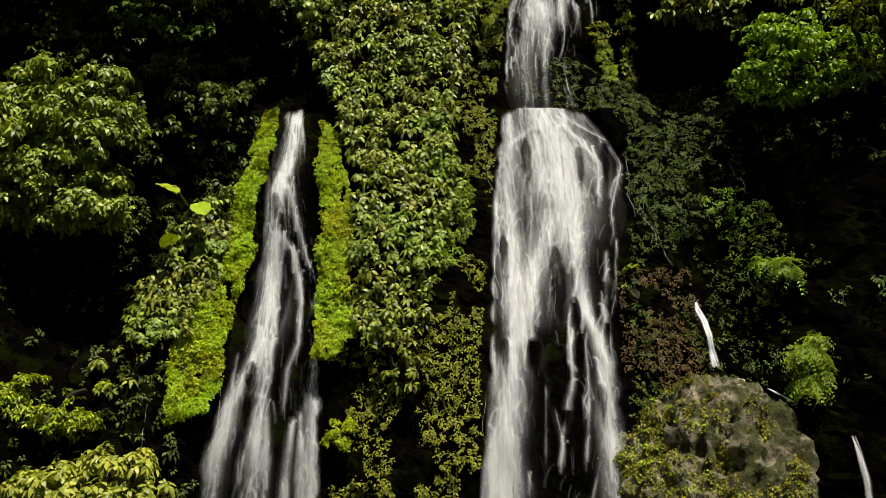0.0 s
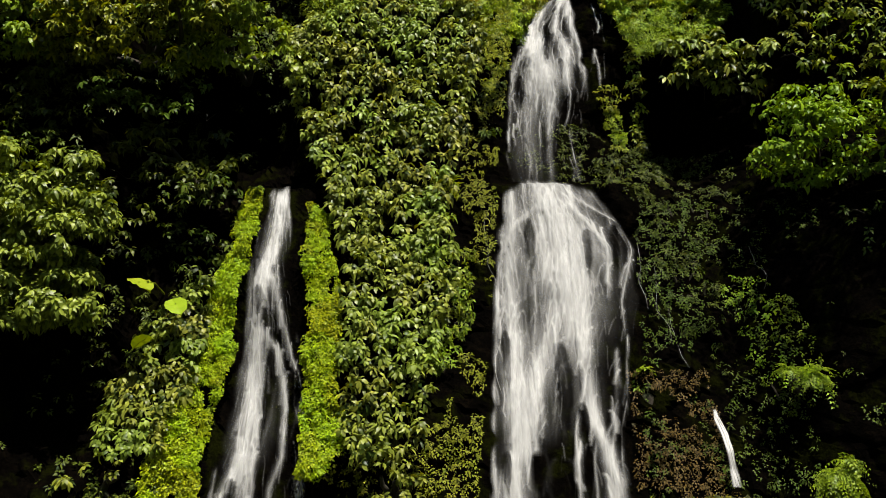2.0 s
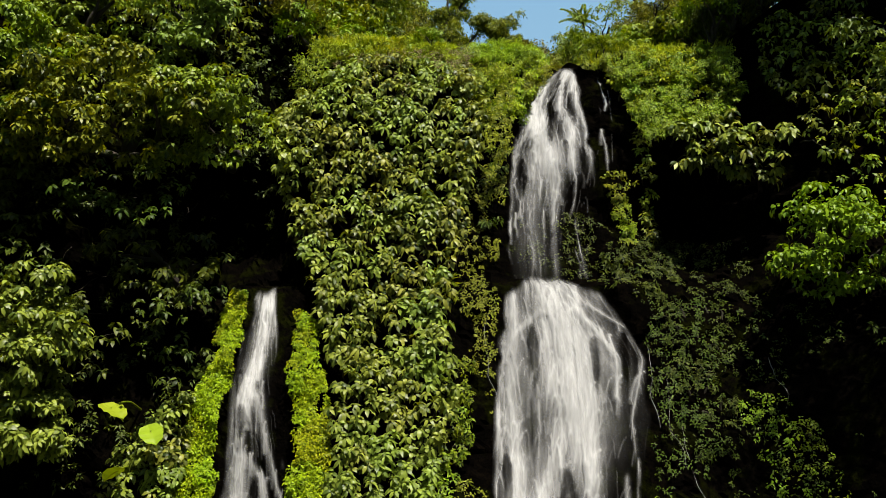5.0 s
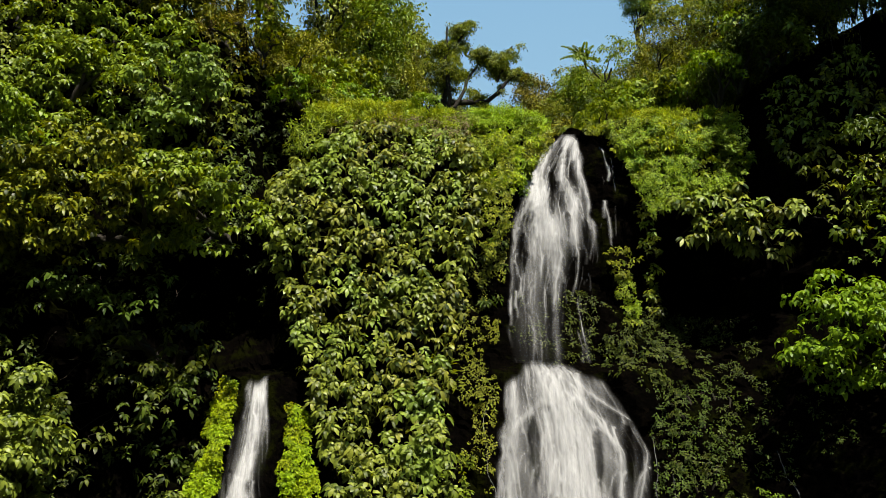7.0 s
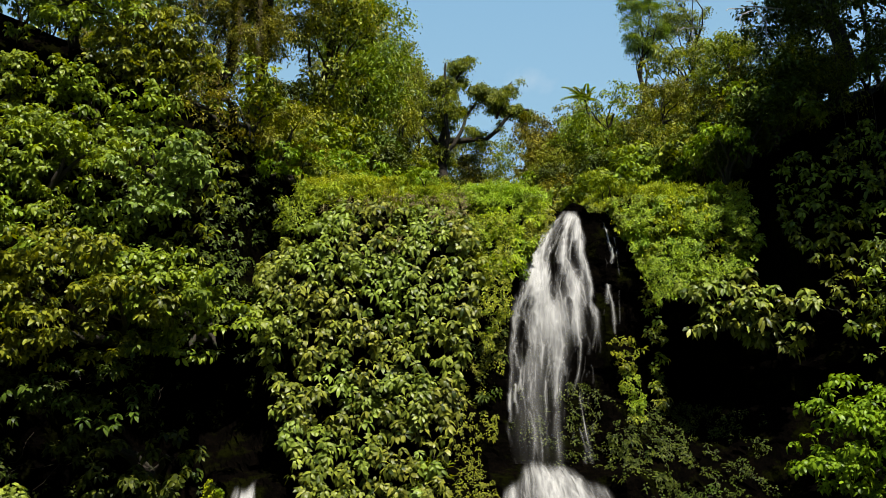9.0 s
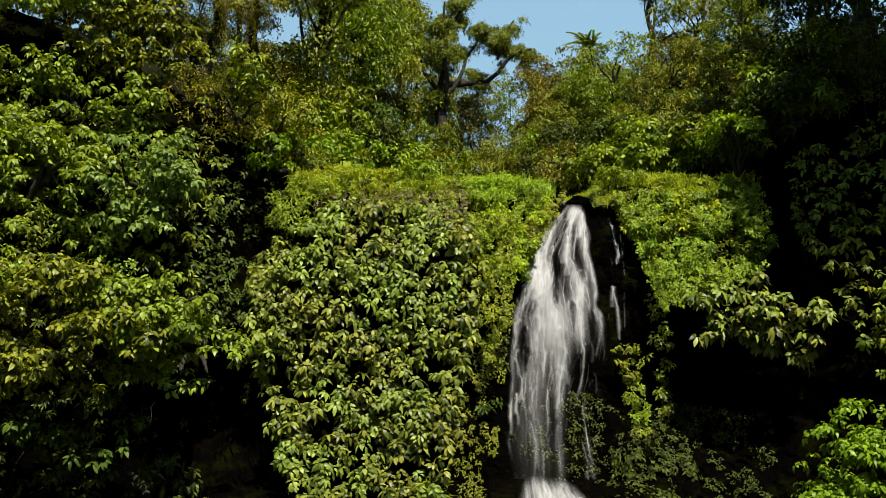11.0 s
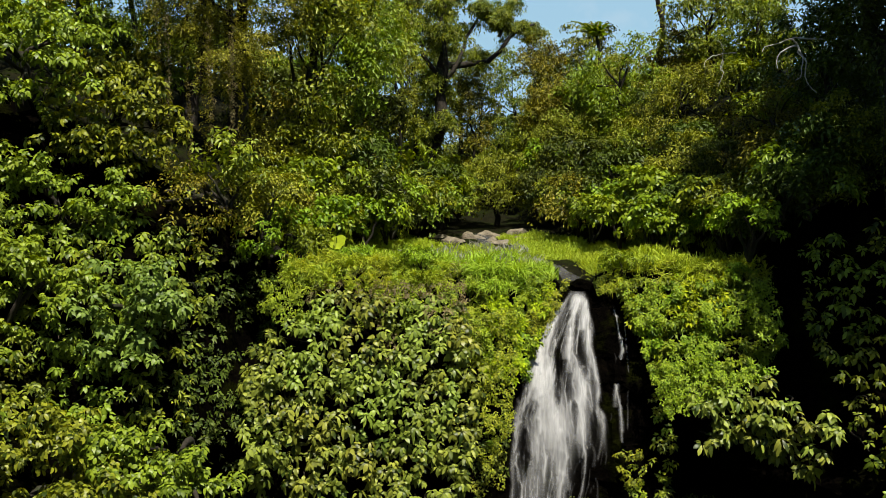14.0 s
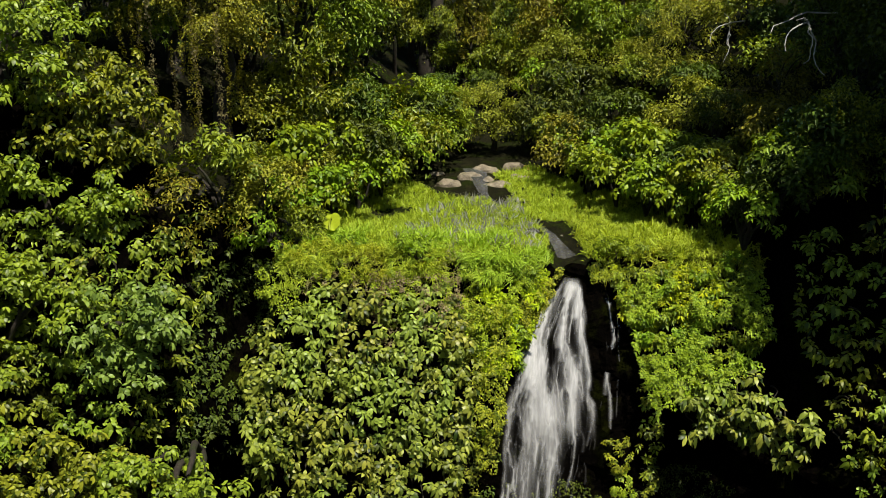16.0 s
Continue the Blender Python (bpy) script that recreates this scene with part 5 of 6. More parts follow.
# the twisted old tree against the sky
old = group_of("tree", (-0.4, 86, 35.0), "old twisted tree with mossy bare limbs", "tree")
def old_limb(name, pts, radii, parent=old):
    return part(name, *tube(np.array(pts, float) - (-0.4, 86, 35.0), radii, 9, 0.4), BARK, parent)
trunk_path = bent((-0.4, 86, 34.4), (0.2, 87, 44.5), 10, 0, 0.25, 4)
bole = old_limb("trunk", trunk_path, (0.75, 0.55, 0.4))
tips = []
for k, (b, rad) in enumerate([((2.6, 88, 52.6), 0.28), ((-2.2, 87.5, 47.6), 0.22), ((0.6, 86.5, 51.4), 0.22), ((7.9, 90, 48.4), 0.3), ((3.6, 88.5, 48.6), 0.2), ((6.4, 89, 50.6), 0.14)]):
    a = trunk_path[9 - k % 3]
    if k == 5:
        a = (5.0, 88.6, 47.2)
    pts = bent(a, b, 9, -0.6 if k == 3 else 0.3, 0.45, 40 + k)
    old_limb("limb", pts, (rad, rad * 0.35), bole)
    tips.extend([pts[-1], pts[-2], pts[-3], pts[6], pts[5], pts[4], pts[3]])
r = np.random.default_rng(9)
P, N = ball_points(tufted([(p + r.normal(0, 0.55, 3), r.uniform(0.45, 1.15) * np.array((1.1, 0.9, 0.75))) for p in tips] + [(p + r.normal(0, 0.35, 3), (0.9, 0.8, 0.9)) for p in trunk_path[2:9]], 9, 10), 19, r, 2.0, under=-0.6)
V, F = scatter(P, N, TWIGFAR, (0.6, 1.0), 0.5, rng=r)
part("crown", V - (-0.4, 86, 35.0), F, L_TREE, old)

for k, (x, y, h) in enumerate([(-2.6, 82, 11), (-0.9, 92, 10), (3.6, 94, 13), (6.0, 96, 12.5), (8.6, 92, 10), (9.6, 98, 11.5), (2.4, 90, 10), (-4.8, 86, 12), (10.8, 95, 7), (5.0, 88, 6.5), (12.5, 84, 6), (7.4, 84, 6)]):
    tree(on_land(x, y), h, (h * 0.62, (1.9, 1.7, h * 0.4)), 11, TWIGFAR, L_TREE if k % 2 else L_OLIVE, 5, "slender open-crowned tree behind the shelf", 400 + k, 0.12)

def vines(name, x0, x1, y, z0, z1, count, mat, label, seed):
    """Leafy strands that hang from a tree's limbs."""
    r = np.random.default_rng(seed)
    P = []
    for k in range(count):
        x, top = r.uniform(x0, x1), z0 - r.uniform(0, 5)
        z = np.arange(top, top - (z0 - z1) * r.uniform(0.35, 1.0), -0.16)
        P.append(np.stack((x + 0.3 * fbm(z * 0.5, k, 1.0, 2), y + r.uniform(-0.8, 0.8) + 0 * z, z), 1) + r.normal(0, 0.05, (len(z), 3)))
    P = np.concatenate(P)
    V, F = scatter(P, np.tile((0.0, -0.8, -0.4), (len(P), 1)), FINE, (0.6, 1.1), 0.0, 0.4, r)
    tagged(part(name, V, F, mat), label, "climber", kind="stuff")


vines("hanging_vines", -12.6, -7.4, 52.3, 45.5, 37.5, 14, L_OLIVE, "brown-green climbers hanging in strands from the trees", 1)
vines("hanging_vines", -12.0, -8.0, 51.8, 45.0, 37.0, 8, L_DRY, "withered strands hanging from the trees", 2)

# thickets on the slopes, copied from a few plants
def thicket(kinds, mat, density, label, seed):
    lobes = [((a, b, 0.7 + c), (0.95, 0.95, 0.75)) for a, b, c in np.random.default_rng(seed).uniform(-0.7, 0.7, (5, 3))]
    return bush("shrub", lobes, kinds, mat, density, label, "shrub", seed, root=(0, 0, -0.5), stems=4, group="shrubs on the slopes", back=2.0)

STOCK = [thicket(TWIG, L_TREE, 7, "green shrub on the valley slope", 1), thicket(TWIGFINE, L_OLIVE, 9, "olive-green shrub on the valley slope", 2),
         thicket(MID, L_FERN, 10, "fresh green shrub on the valley slope", 3), thicket(TWIG, L_SHADED, 7, "dark green shrub on the valley slope", 4),
         thicket(MID, L_TREE, 9, "broad-leaved green shrub on the valley slope", 5), thicket(ROSE, L_FERN, 18, "lush bright green shrub beside the grassy shelf", 6)]
r = np.random.default_rng(21)
placed = 0
for i in range(4000):
    x, y = r.uniform(-22, 24), r.uniform(50, 112)
    left, right = -5.6 + 0.45 * max(0, y - 53), 12.6 - 0.48 * max(0, y - 53)
    if left < x < right or y < 76 and 3 < x < 6:
        continue
    if y > 80 and r.random() < 0.5 or -13 < x < -8.3 and 51 < y < 58:
        continue
    k = int(r.choice(5, p=[0.33, 0.25, 0.12, 0.2, 0.1]))
    sc = r.uniform(0.8, 1.45) * (1 + max(0, y - 70) * 0.012)
    m = Matrix.Translation((x, y, float(valley(x, y)) + 0.3)) @ Matrix.Rotation(r.uniform(0, 6.28), 4, "Z") @ Matrix.Scale(sc, 4)
    o = copy_thing(STOCK[k], m)
    o.matrix_basis = m
    placed += 1
    if placed >= 138:
        break
for k, (x, y, sc) in enumerate([(-3.6, 59.5, 1.4), (-2.2, 62.5, 1.5), (-1.0, 65.5, 1.6), (0.0, 68.5, 1.4), (1.6, 71.5, 1.3), (6.6, 69, 1.3), (7.8, 66.5, 1.3), (8.8, 64, 1.2), (9.9, 61.5, 1.2), (11.1, 59, 1.1), (8.4, 70, 1.5), (-4.9, 57, 1.0), (12.3, 56.5, 1.1), (-2.4, 67, 1.5), (-4, 63, 1.5), (7.4, 73, 1.5), (0.5, 74, 1.5), (10.5, 64, 1.3), (11.8, 61, 1.2), (14.4, 50.6, 1.2), (15.6, 50.2, 1.3), (16.6, 50.6, 1.4), (15.2, 52.4, 1.3), (16.8, 53, 1.4), (13.6, 51.6, 0.9)]):
    m = Matrix.Translation((x, y, float(valley(x, y)) + 0.3)) @ Matrix.Rotation(k * 1.3, 4, "Z") @ Matrix.Scale(sc, 4)
    copy_thing(STOCK[(3, 2, 0, 3, 1, 3, 4)[k % 7]], m).matrix_basis = m
r = np.random.default_rng(87)
for k, x in enumerate((-5.8, -4.7, -3.2, -1.9, -0.4, 1.2, 2.6, 4.2, 7.9, 9.0, 10.4, 11.6, 12.8)):
    y = r.uniform(50.3, 51.2)
    m = Matrix.Translation((x, y, float(valley(x, 51.6)) - r.uniform(0.6, 1.0))) @ Matrix.Rotation(k * 1.7, 4, "Z") @ Matrix.Scale(r.uniform(0.4, 0.72), 4)
    copy_thing(STOCK[(2, 4, 2, 0)[k % 4]], m).matrix_basis = m
for k, (x, y, sc) in enumerate([(-5.9, 53.2, 0.9), (-4.4, 56.0, 1.1), (-3.4, 58.2, 1.1), (-2.4, 60.4, 1.0), (-5.6, 57.2, 1.3), (8.4, 61.0, 1.0), (9.4, 58.6, 1.1), (10.6, 57.2, 1.2), (9.8, 61.2, 1.3), (11.6, 58.8, 1.4), (12.6, 56.2, 1.2), (8.0, 63.6, 1.1), (11.4, 55.4, 0.9), (13.4, 53.6, 1.0)]):
    m = Matrix.Translation((x, y, float(valley(x, y)) + 0.2)) @ Matrix.Rotation(k * 2.1, 4, "Z") @ Matrix.Scale(sc, 4)
    copy_thing(STOCK[5], m).matrix_basis = m
for o, (x, y) in zip(STOCK, ((-8, 54), (-5.8, 55), (13.2, 54), (14.5, 60), (15.8, 54), (-4.9, 54.6))):
    o.location = on_land(x, y)

# ---- the shelf: grass, stream and stones ----
def meadow(name, mat, poly, density, label, seed, size=(0.7, 1.3), gap=0.2, grain=0.8):
    r = np.random.default_rng(seed)
    P = np.array(poly, float)
    (x0, y0), (x1, y1) = P.min(axis=0), P.max(axis=0)
    n = int((x1 - x0) * (y1 - y0) * density)
    x, y = r.uniform(x0, x1, n), r.uniform(y0, y1, n)
    keep = inside(poly, x, y) & (vnoise(x * grain, y * grain, seed) > gap)
    x, y = x[keep], y[keep]
    V, F = scatter(np.stack((x, y, valley(x, y) - 0.03), 1), np.tile((0.0, 0.0, 1.0), (len(x), 1)), GRASS, size, 0.8, 0.45, r, 0.3)
    tagged(part(name, V, F, mat), label, "grass", kind="stuff")

meadow("grass", L_GRASS, [(-6, 50.6), (5.3, 51), (5.5, 56), (3, 60), (0.4, 61), (-1.5, 66), (-5.5, 58)], 54, "bright green grass on the shelf", 1)
meadow("grass", L_GRASS, [(7.0, 51.2), (13.6, 50.6), (13, 56), (10.5, 62), (6.2, 60), (7.0, 55)], 54, "bright green grass on the shelf", 2)
meadow("grass_clumps", L_GRASS, [(-6, 50.4), (5.3, 50.8), (5.3, 53.5), (-6, 54)], 64, "taller grass clumps along the lip", 11, (1.3, 2.3), 0.58, 1.5)
meadow("grass_clumps", L_GRASS, [(7.1, 51), (13.4, 50.4), (13.2, 54), (7.2, 53.5)], 64, "taller grass clumps along the lip", 12, (1.3, 2.3), 0.58, 1.5)
meadow("grass", L_GRASS, [(3.0, 57.5), (6.6, 57), (8.2, 62), (6.0, 67), (3.6, 66), (4.6, 61)], 60, "bright green grass beside the stream", 5)
meadow("flowering_grass", L_LILAC, [(-1.5, 52.0), (4.8, 51.6), (5.4, 54), (4.5, 60), (2.5, 61), (0, 58)], 9, "pale lilac flowering grass on the shelf", 3, (1.1, 1.9), 0.42, 1.3)

for k, (x, y, rx, ry, rz) in enumerate([(1.2, 63.5, 1.0, 0.8, 0.45), (3.9, 63.8, 0.95, 0.8, 0.5), (2.3, 65.5, 0.8, 0.6, 0.4), (2.9, 62.2, 0.5, 0.4, 0.25), (1.6, 61.6, 0.4, 0.4, 0.22), (5.0, 65.2, 0.7, 0.6, 0.4), (0.4, 65.6, 0.6, 0.5, 0.35), (6.6, 55.2, 0.8, 0.7, 0.16), (5.6, 56.8, 0.5, 0.5, 0.18), (4.9, 66.8, 0.7, 0.6, 0.7), (3.2, 66.8, 0.9, 0.6, 0.4), (2.0, 64.2, 0.5, 0.5, 0.5), (3.3, 64.6, 0.5, 0.45, 0.4), (7.0, 53.6, 0.5, 0.6, 0.12), (5.6, 53.4, 0.4, 0.4, 0.12), (2.6, 60.6, 0.4, 0.3, 0.25)]):
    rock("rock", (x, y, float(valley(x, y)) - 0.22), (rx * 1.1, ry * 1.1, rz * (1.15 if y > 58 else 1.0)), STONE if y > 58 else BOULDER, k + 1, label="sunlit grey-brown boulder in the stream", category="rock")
rock("rock", (6.5, 51.0, 32.05), (0.7, 0.5, 0.34), ROCK, 45, label="dark rounded rock at the lip of the fall", category="rock")
big = rock("boulder", (10.6, 37.9, 3.0), (4.5, 3.6, 5.2), CRAG, 77, label="large grey-brown mossy boulder at the cliff's foot", category="boulder", craggy=0.42)
co = np.empty(len(big.data.vertices) * 3, np.float32)
big.data.vertices.foreach_get("co", co)
co = co.reshape(-1, 3)
# its right shoulder slopes away
co[:, 2] -= 0.8 * np.clip(co[:, 0] - 1.2, 0, None)
big.data.vertices.foreach_set("co", co.ravel())
big.data.update()
BV = np.array([v.co[:] for v in big.data.vertices]) + np.array(big.location)


def on_boulder(x, z):
    """The boulder's near face at x and z."""
    d = (BV[:, 0] - x) ** 2 + (BV[:, 2] - z) ** 2
    near = BV[d < max(0.06, d.min() * 1.5)]
    return float(near[:, 1].min())


def crest(x):
    """Height of the boulder's skyline at x."""
    return float(BV[np.abs(BV[:, 0] - x) < 0.3, 2].max())


r = np.random.default_rng(61)
BN = np.array([v.normal[:] for v in big.data.vertices])
for mat_k, thr, n, kinds in ((L_OLIVE, 0.44, 5200, FINE), (L_LUSH, 0.55, 2600, FINE)):
    pick = r.choice(np.nonzero((BN[:, 1] < 0.1) & (vnoise(BV[:, 0] * 0.9, BV[:, 1] * 0.9, BV[:, 2] * 0.9 + 4 * thr) + 0.12 * (6.6 - BV[:, 2]) - 0.03 * (BV[:, 0] - 9) > thr + 0.12))[0], n)
    V, F = scatter(BV[pick] + r.normal(0, 0.05, (n, 3)), BN[pick], kinds, (0.7, 1.3), 0.35, rng=r)
    tagged(part("moss_cover", V, F, mat_k), "drifts of moss and small leaves on the boulder", "moss", kind="stuff")


# ---- unseen crowns added beside and above the gorge to cast shade on it ----
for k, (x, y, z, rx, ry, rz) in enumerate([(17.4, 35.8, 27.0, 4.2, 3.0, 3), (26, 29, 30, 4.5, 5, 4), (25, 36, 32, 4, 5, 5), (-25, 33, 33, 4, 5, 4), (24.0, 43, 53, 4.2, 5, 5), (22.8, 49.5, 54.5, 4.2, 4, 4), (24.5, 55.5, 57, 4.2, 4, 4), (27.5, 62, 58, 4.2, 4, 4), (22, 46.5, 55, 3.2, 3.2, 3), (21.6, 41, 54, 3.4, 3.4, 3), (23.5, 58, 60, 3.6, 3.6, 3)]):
    big_crown("tree", (x, y, z), (rx, ry, rz), 14, TWIGFAR, L_SHADED, 2.6 if z > 50 else 4.5, "unseen tree added on the gorge side to cast shade", 200 + k, size=(2.0, 2.8) if z > 50 else (0.8, 1.25), root=(x + (6 if x > 0 else -6), y, 26))

# ---- the stream on the shelf ----
t = np.linspace(0, 1, 60)
sx = np.interp(t, [0, 0.35, 0.7, 1], [2.6, 3.0, 5.6, 6.25])
sy = np.interp(t, [0, 0.35, 0.7, 1], [66.5, 60.5, 55.5, 52.6])
U, T = np.meshgrid(np.linspace(-1, 1, 9), t, indexing="ij")
wide = np.interp(T, [0, 0.3, 0.6, 1], [0.7, 0.2, 0.16, 0.42])
X, Yv = np.interp(T, t, sx) + U * wide, np.interp(T, t, sy)
V, F = grid(X, Yv, valley(X, Yv) + 0.07 + 0.03 * fbm(X * 3, Yv * 3, 0.0))
tagged(water_part("stream", V, F[:, ::-1], np.full(len(V), 0.14), FILM, None), "shallow clear stream with foam between stones", "stream", kind="structure")

# ---- giant taro leaves ----
def taro(place, tilt, size, seed):
    """Heart-shaped blade with a raised midrib, on a long stalk."""
    r = np.random.default_rng(seed)
    e = group_of("taro_plant", spot(place[0], place[2]), "giant taro with one broad green leaf on a long stalk", "taro", "taro plants")
    base = np.array(e.location)
    U, T = np.meshgrid(np.linspace(-1, 1, 11), np.linspace(0, 1, 13), indexing="ij")
    w = 0.46 * np.sqrt(np.clip(np.sin(np.pi * np.clip(T, 0.0, 1) ** 0.75), 0, 1))
    X = (T - 0.25 - 0.22 * np.abs(U) * (1 - T) ** 3) * size
    Yv = U * w * size
    Zv = (0.10 * np.abs(U) - 0.35 * T ** 2 + 0.03 * np.sin(T * 22) * np.abs(U)) * size
    V, F = grid(X, Yv, Zv)
    R = np.array(Euler([radians(a) for a in tilt]).to_matrix())
    V = V @ R.T + place - base
    blade = part("leaf_blade", V, F, L_LUSH, e)
    rib = V.reshape(11, 13, 3)[5]
    part("midrib", *tube(rib + (0, 0, -0.012), (0.018, 0.006), 5), L_YELLOW, blade)
    part("stalk", *tube(bent((0, 0.3, -0.2), np.asarray(place) - base, 8, 0.25, 0.1, seed), (0.05, 0.025), 6), L_FERN, e)


taro(np.array((-11.25, 39.0, 15.75)), (8, 10, -35), 0.95, 1)
taro(np.array((-9.9, 39.2, 14.95)), (20, 20, -60), 0.9, 2)
taro(np.array((-11.0, 39.0, 13.6)), (14, 15, 150), 0.7, 3)
taro(np.array((-4.1, 52.6, 33.9)), (20, 10, -80), 0.9, 4)

# ---- small falls and trickles ----
def trickle(label, pts, width, count, seed, weight=1.0):
    r = np.random.default_rng(seed)
    P = np.array(pts, float)
    place = P[-1]
    e = group_of("waterfall", place, label, "waterfall")
    Vs, Fs, Ws, n = [], [], [], 0
    for i in range(count):
        m = 30
        t = np.linspace(0, 1, m)
        Q = np.stack([np.interp(t, np.linspace(0, 1, len(P)), P[:, k]) for k in range(3)], 1)
        Q[:, 0] += r.uniform(-0.5, 0.5) * width * (0.6 + 0.5 * t) + 0.15 * width * np.sin(t * 9 + i)
        Q[:, 1] -= r.uniform(0, 0.05)
        w = np.full(m, width * (0.35 if count > 1 else 0.5)) * (0.7 + 0.6 * vnoise(t * 5, i, seed)) * (0.35 + 0.65 * np.clip(3 * t, 0, 1))
        V = np.concatenate((Q + np.stack((-w, 0.3 * w, 0 * w), 1), Q, Q + np.stack((w, 0.3 * w, 0 * w), 1)))
        a = np.arange(m - 1)
        F = np.concatenate((np.stack((a, a + 1, a + m + 1, a + m), 1), np.stack((a + m, a + m + 1, a + 2 * m + 1, a + 2 * m), 1)))
        along = np.clip(np.minimum(np.linspace(0.5, 8, m), np.linspace(5, 0.3, m)), 0, 1)
        Vs.append(V); Fs.append(F + n); Ws.append(np.concatenate((0 * along, weight * along * (0.25 + 1.2 * vnoise(t * 9, i, seed)) if weight < 1 else along, 0 * along))); n += len(V)
    water_part("water_threads", np.concatenate(Vs) - place, np.concatenate(Fs), np.concatenate(Ws), FOAM, e)


trickle("short white spout falling onto the boulder", [(x, min(float(cliff(x, z + d)) for d in (-0.3, 0, 0.3)) - 0.3, z) for x, z in ((10.1, 11.05), (10.14, 10.7), (10.2, 10.2), (10.26, 9.6), (10.32, 9.0), (10.38, 8.4))], 0.19, 14, 1, 0.99)
trickle("thin white rill sliding down the boulder", [(x, on_boulder(x, min(z, crest(x) - 0.15)) - 0.1, min(z, crest(x) - 0.15)) for x, z in ((12.3, 7.6), (12.6, 7.3), (12.95, 6.95), (13.4, 6.5), (13.9, 6.1))], 0.13, 9, 2)
# low weight thins the foam, dimming it in place of real shade
trickle("small fall beside the boulder, thinned to look shaded", [(x, min(float(cliff(x + d, z)) for d in (-0.3, 0, 0.3)) - 0.25, z) for x, z in ((13.9, 5.95), (13.98, 5.3), (14.0, 4.5), (13.98, 3.4), (13.95, 2.0), (13.95, 0.2))], 0.2, 7, 3, 0.4)


def rivulet(x, z0, z1, seed, width=0.022):
    z = np.linspace(z0, z1, 12)
    xx = x + 0.9 * fbm(z * 0.8, seed, 1.0, 2)
    trickle("thread of water on the wet rock", np.stack((xx, np.minimum(cliff(xx, z), cliff(xx, z + 0.2)) - 0.06, z), 1), width, 3, seed, 0.5)


for k, (x, z0, z1) in enumerate([(2.15, 19.5, 16.0), (2.2, 14, 11.5), (1.5, 7.5, 4.5), (8.9, 17.0, 13.6), (9.4, 15.2, 12.6), (8.4, 18.2, 15.0), (12.6, 17.8, 15.6), (-10.9, 7.6, 3.0), (-12.2, 5.6, 4.2), (-13.9, 6.2, 4.6), (-8.4, 8.8, 6.0)]):
    rivulet(x, z0, z1, 50 + k)

# ---- bare branches and hanging roots at the gorge's edge ----
def bare_branch(place, tips, thick, seed):
    e = group_of("dead_branch", place, "bleached bare branch reaching over the gorge", "branch", "bare branches")
    a = np.array(place, float)
    for k, tip in enumerate(tips):
        part("twig", *tube(bent((0, 0, 0) if k == 0 else (np.array(tips[0]) - a) * 0.45, np.array(tip) - a, 9, 0.1, 0.35, seed + k), (thick, thick * 0.4), 6), DEADWOOD, e)


bare_branch((17.2, 53, 42.6), [(14.0, 51.5, 41.9), (14.6, 51.3, 41.2), (15.4, 51.4, 40.7), (15.0, 51.6, 42.4), (16.4, 51.6, 40.2)], 0.04, 1)
bare_branch((13.8, 54.5, 42.2), [(12.0, 53, 41.4), (12.5, 53, 42.6), (12.6, 53, 40.6), (12.9, 53.2, 41.2)], 0.025, 2)
for k, (x, y, z0, z1) in enumerate([(16.5, 45.5, 41.5, 33.5), (17.2, 45.8, 42, 32.5), (18.0, 46.0, 42, 33.6)]):
    V, F = tube(bent((0, 0, 0), (0.5, 0.2, z1 - z0), 12, 0, 0.05, 70 + k), (0.018, 0.01), 5)
    o = part("hanging_root", V, F, BARK)
    o.location = (x, y, z0)
    tagged(o, "thin pale root hanging from the dark tree", "root", "hanging roots")

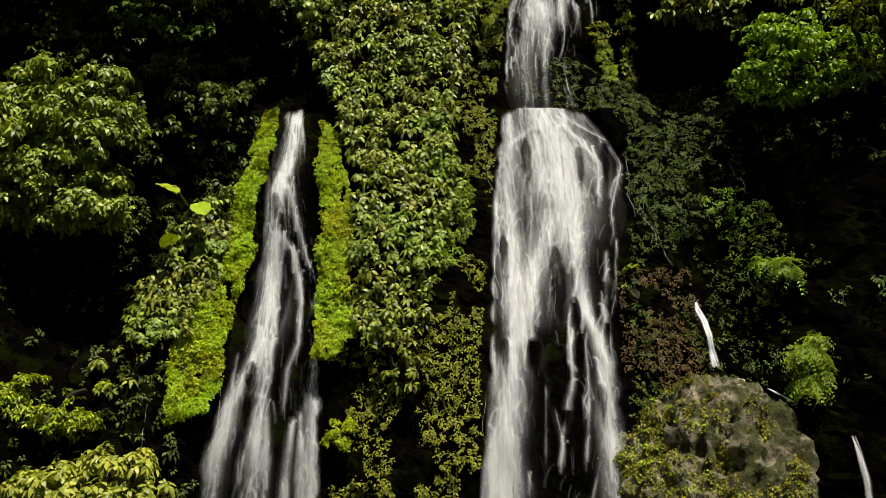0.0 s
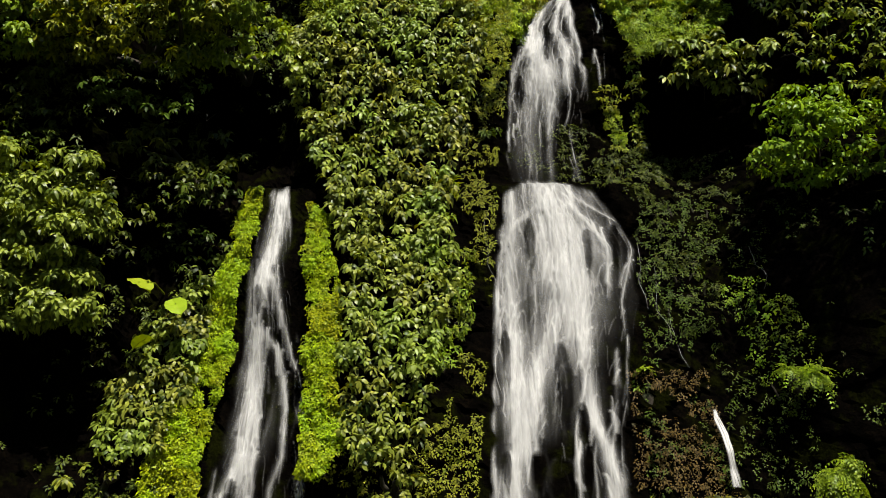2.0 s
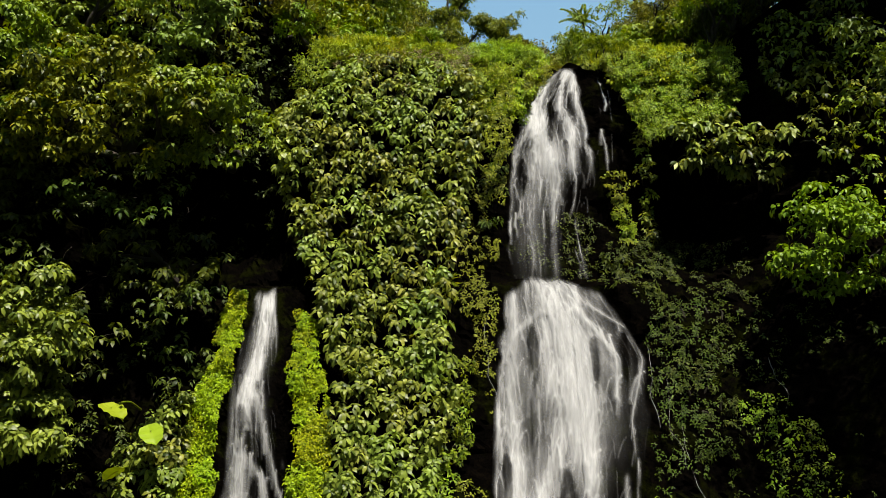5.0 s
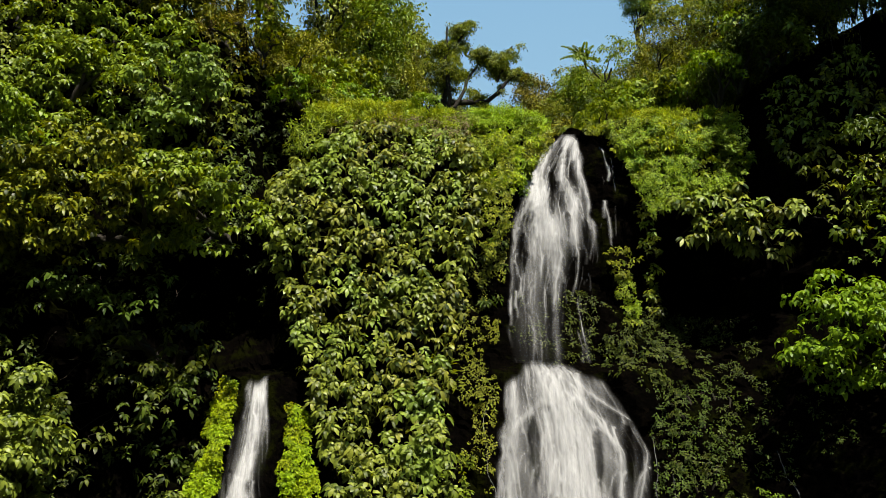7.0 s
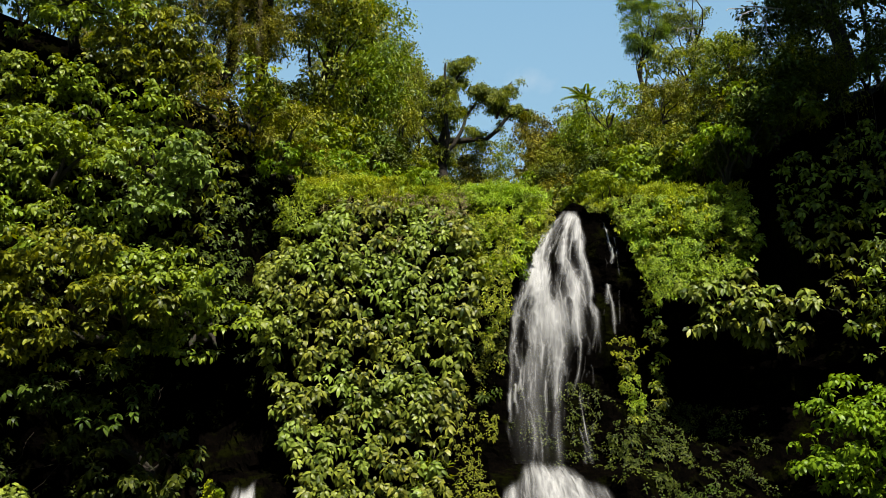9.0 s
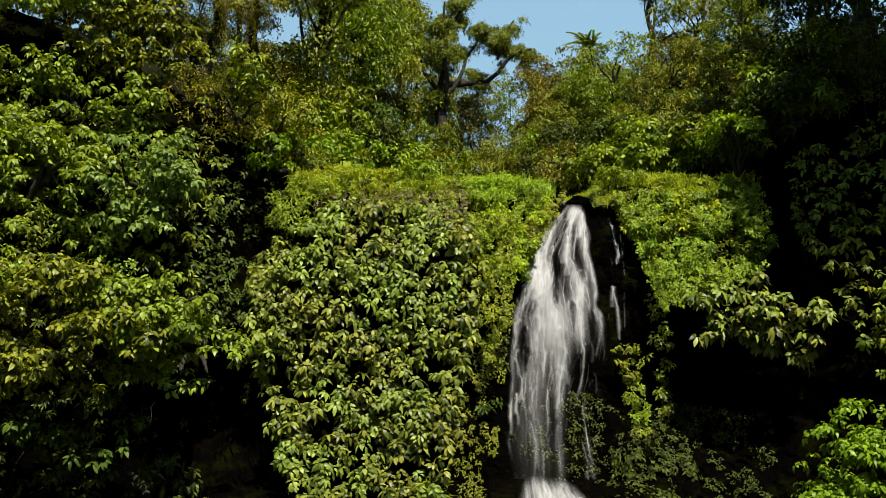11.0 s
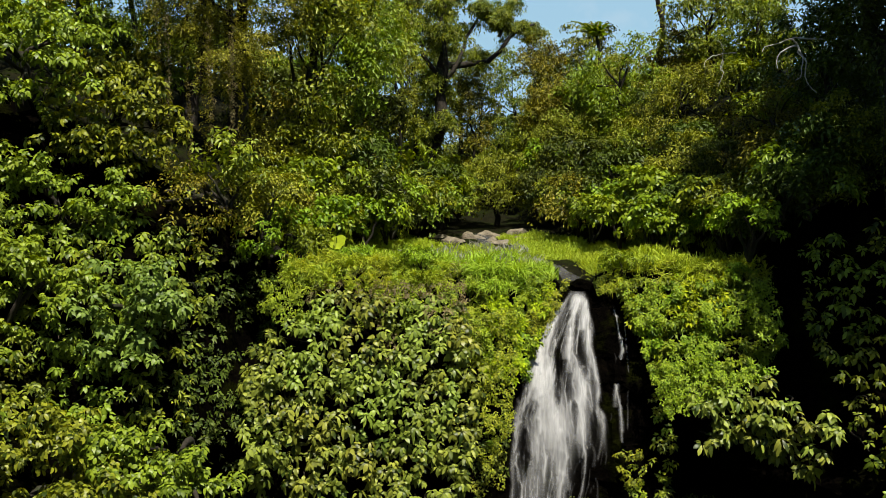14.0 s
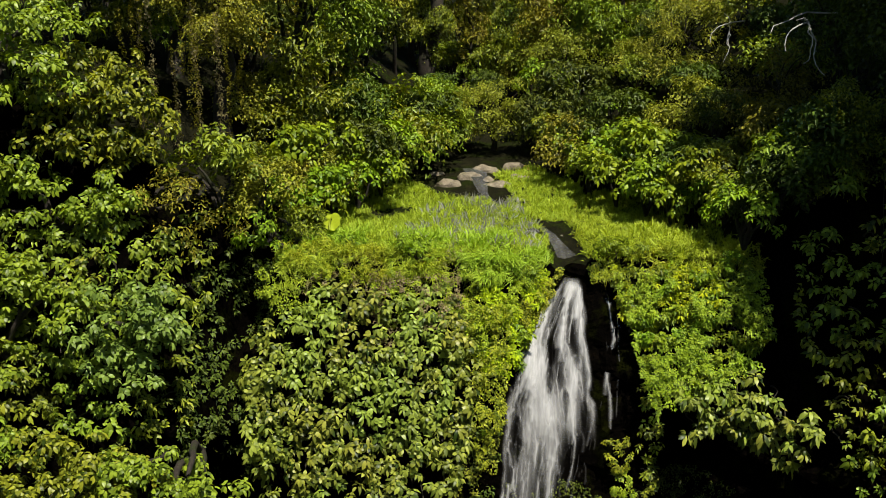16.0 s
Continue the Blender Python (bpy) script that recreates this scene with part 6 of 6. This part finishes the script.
# ---- tree fern against the sky ----
fern_tree = group_of("tree_fern", on_land(11.2, 80), "small tree fern with a feathery crown against the sky", "tree fern")
rise = 46.2 - float(valley(11.2, 80))
part("trunk", *tube(bent((0, 0, -0.3), (0.2, 0, rise), 9, 0, 0.1, 3), (0.16, 0.1), 8), BARK, fern_tree)
r = np.random.default_rng(5)
for k in range(22):
    V, F = feather(300 + k, 1, 16, 1.15 + 0.5 * (k % 3) / 2)
    a = k * 2.399
    V = spin(V, a) + (0.2, 0, rise)
    part("frond", V, F, L_FERN, fern_tree)

# ---- the open sky far behind the trees ----
m, nodes, links, bsdf, out = material("far_sky")
geo, sep, ramp, em = nodes.new("ShaderNodeNewGeometry"), nodes.new("ShaderNodeSeparateXYZ"), nodes.new("ShaderNodeValToRGB"), nodes.new("ShaderNodeEmission")
mr, cl, cm, cr = nodes.new("ShaderNodeMapRange"), nodes.new("ShaderNodeTexNoise"), nodes.new("ShaderNodeMix"), nodes.new("ShaderNodeValToRGB")
mr.inputs["From Max"].default_value = 1400
links.new(geo.outputs["Position"], sep.inputs[0])
links.new(sep.outputs["Z"], mr.inputs["Value"])
links.new(mr.outputs[0], ramp.inputs["Fac"])
ramp.color_ramp.elements[0].color, ramp.color_ramp.elements[1].color = (0.33, 0.51, 0.62, 1), (0.17, 0.34, 0.53, 1)
cl.inputs["Scale"].default_value, cl.inputs["Detail"].default_value = 0.0035, 8
links.new(geo.outputs["Position"], cl.inputs["Vector"])
cr.color_ramp.elements[0].position, cr.color_ramp.elements[1].position = 0.62, 0.95
links.new(cl.outputs["Fac"], cr.inputs["Fac"])
cm.data_type = "RGBA"
links.new(cr.outputs[0], cm.inputs[0])
links.new(ramp.outputs[0], cm.inputs[6])
cm.inputs[7].default_value = (0.55, 0.6, 0.64, 1)
links.new(cm.outputs[2], em.inputs["Color"])
em.inputs["Strength"].default_value = 0.86
links.new(em.outputs[0], out.inputs["Surface"])
A, H = np.meshgrid(np.linspace(-1.0, 1.0, 40), np.linspace(-20, 1500, 12), indexing="ij")
V, F = grid(2400 * np.sin(A), 2400 * np.cos(A), H)
tagged(part("backdrop", V, F, m), "pale blue sky with faint cloud", "sky", kind="structure")
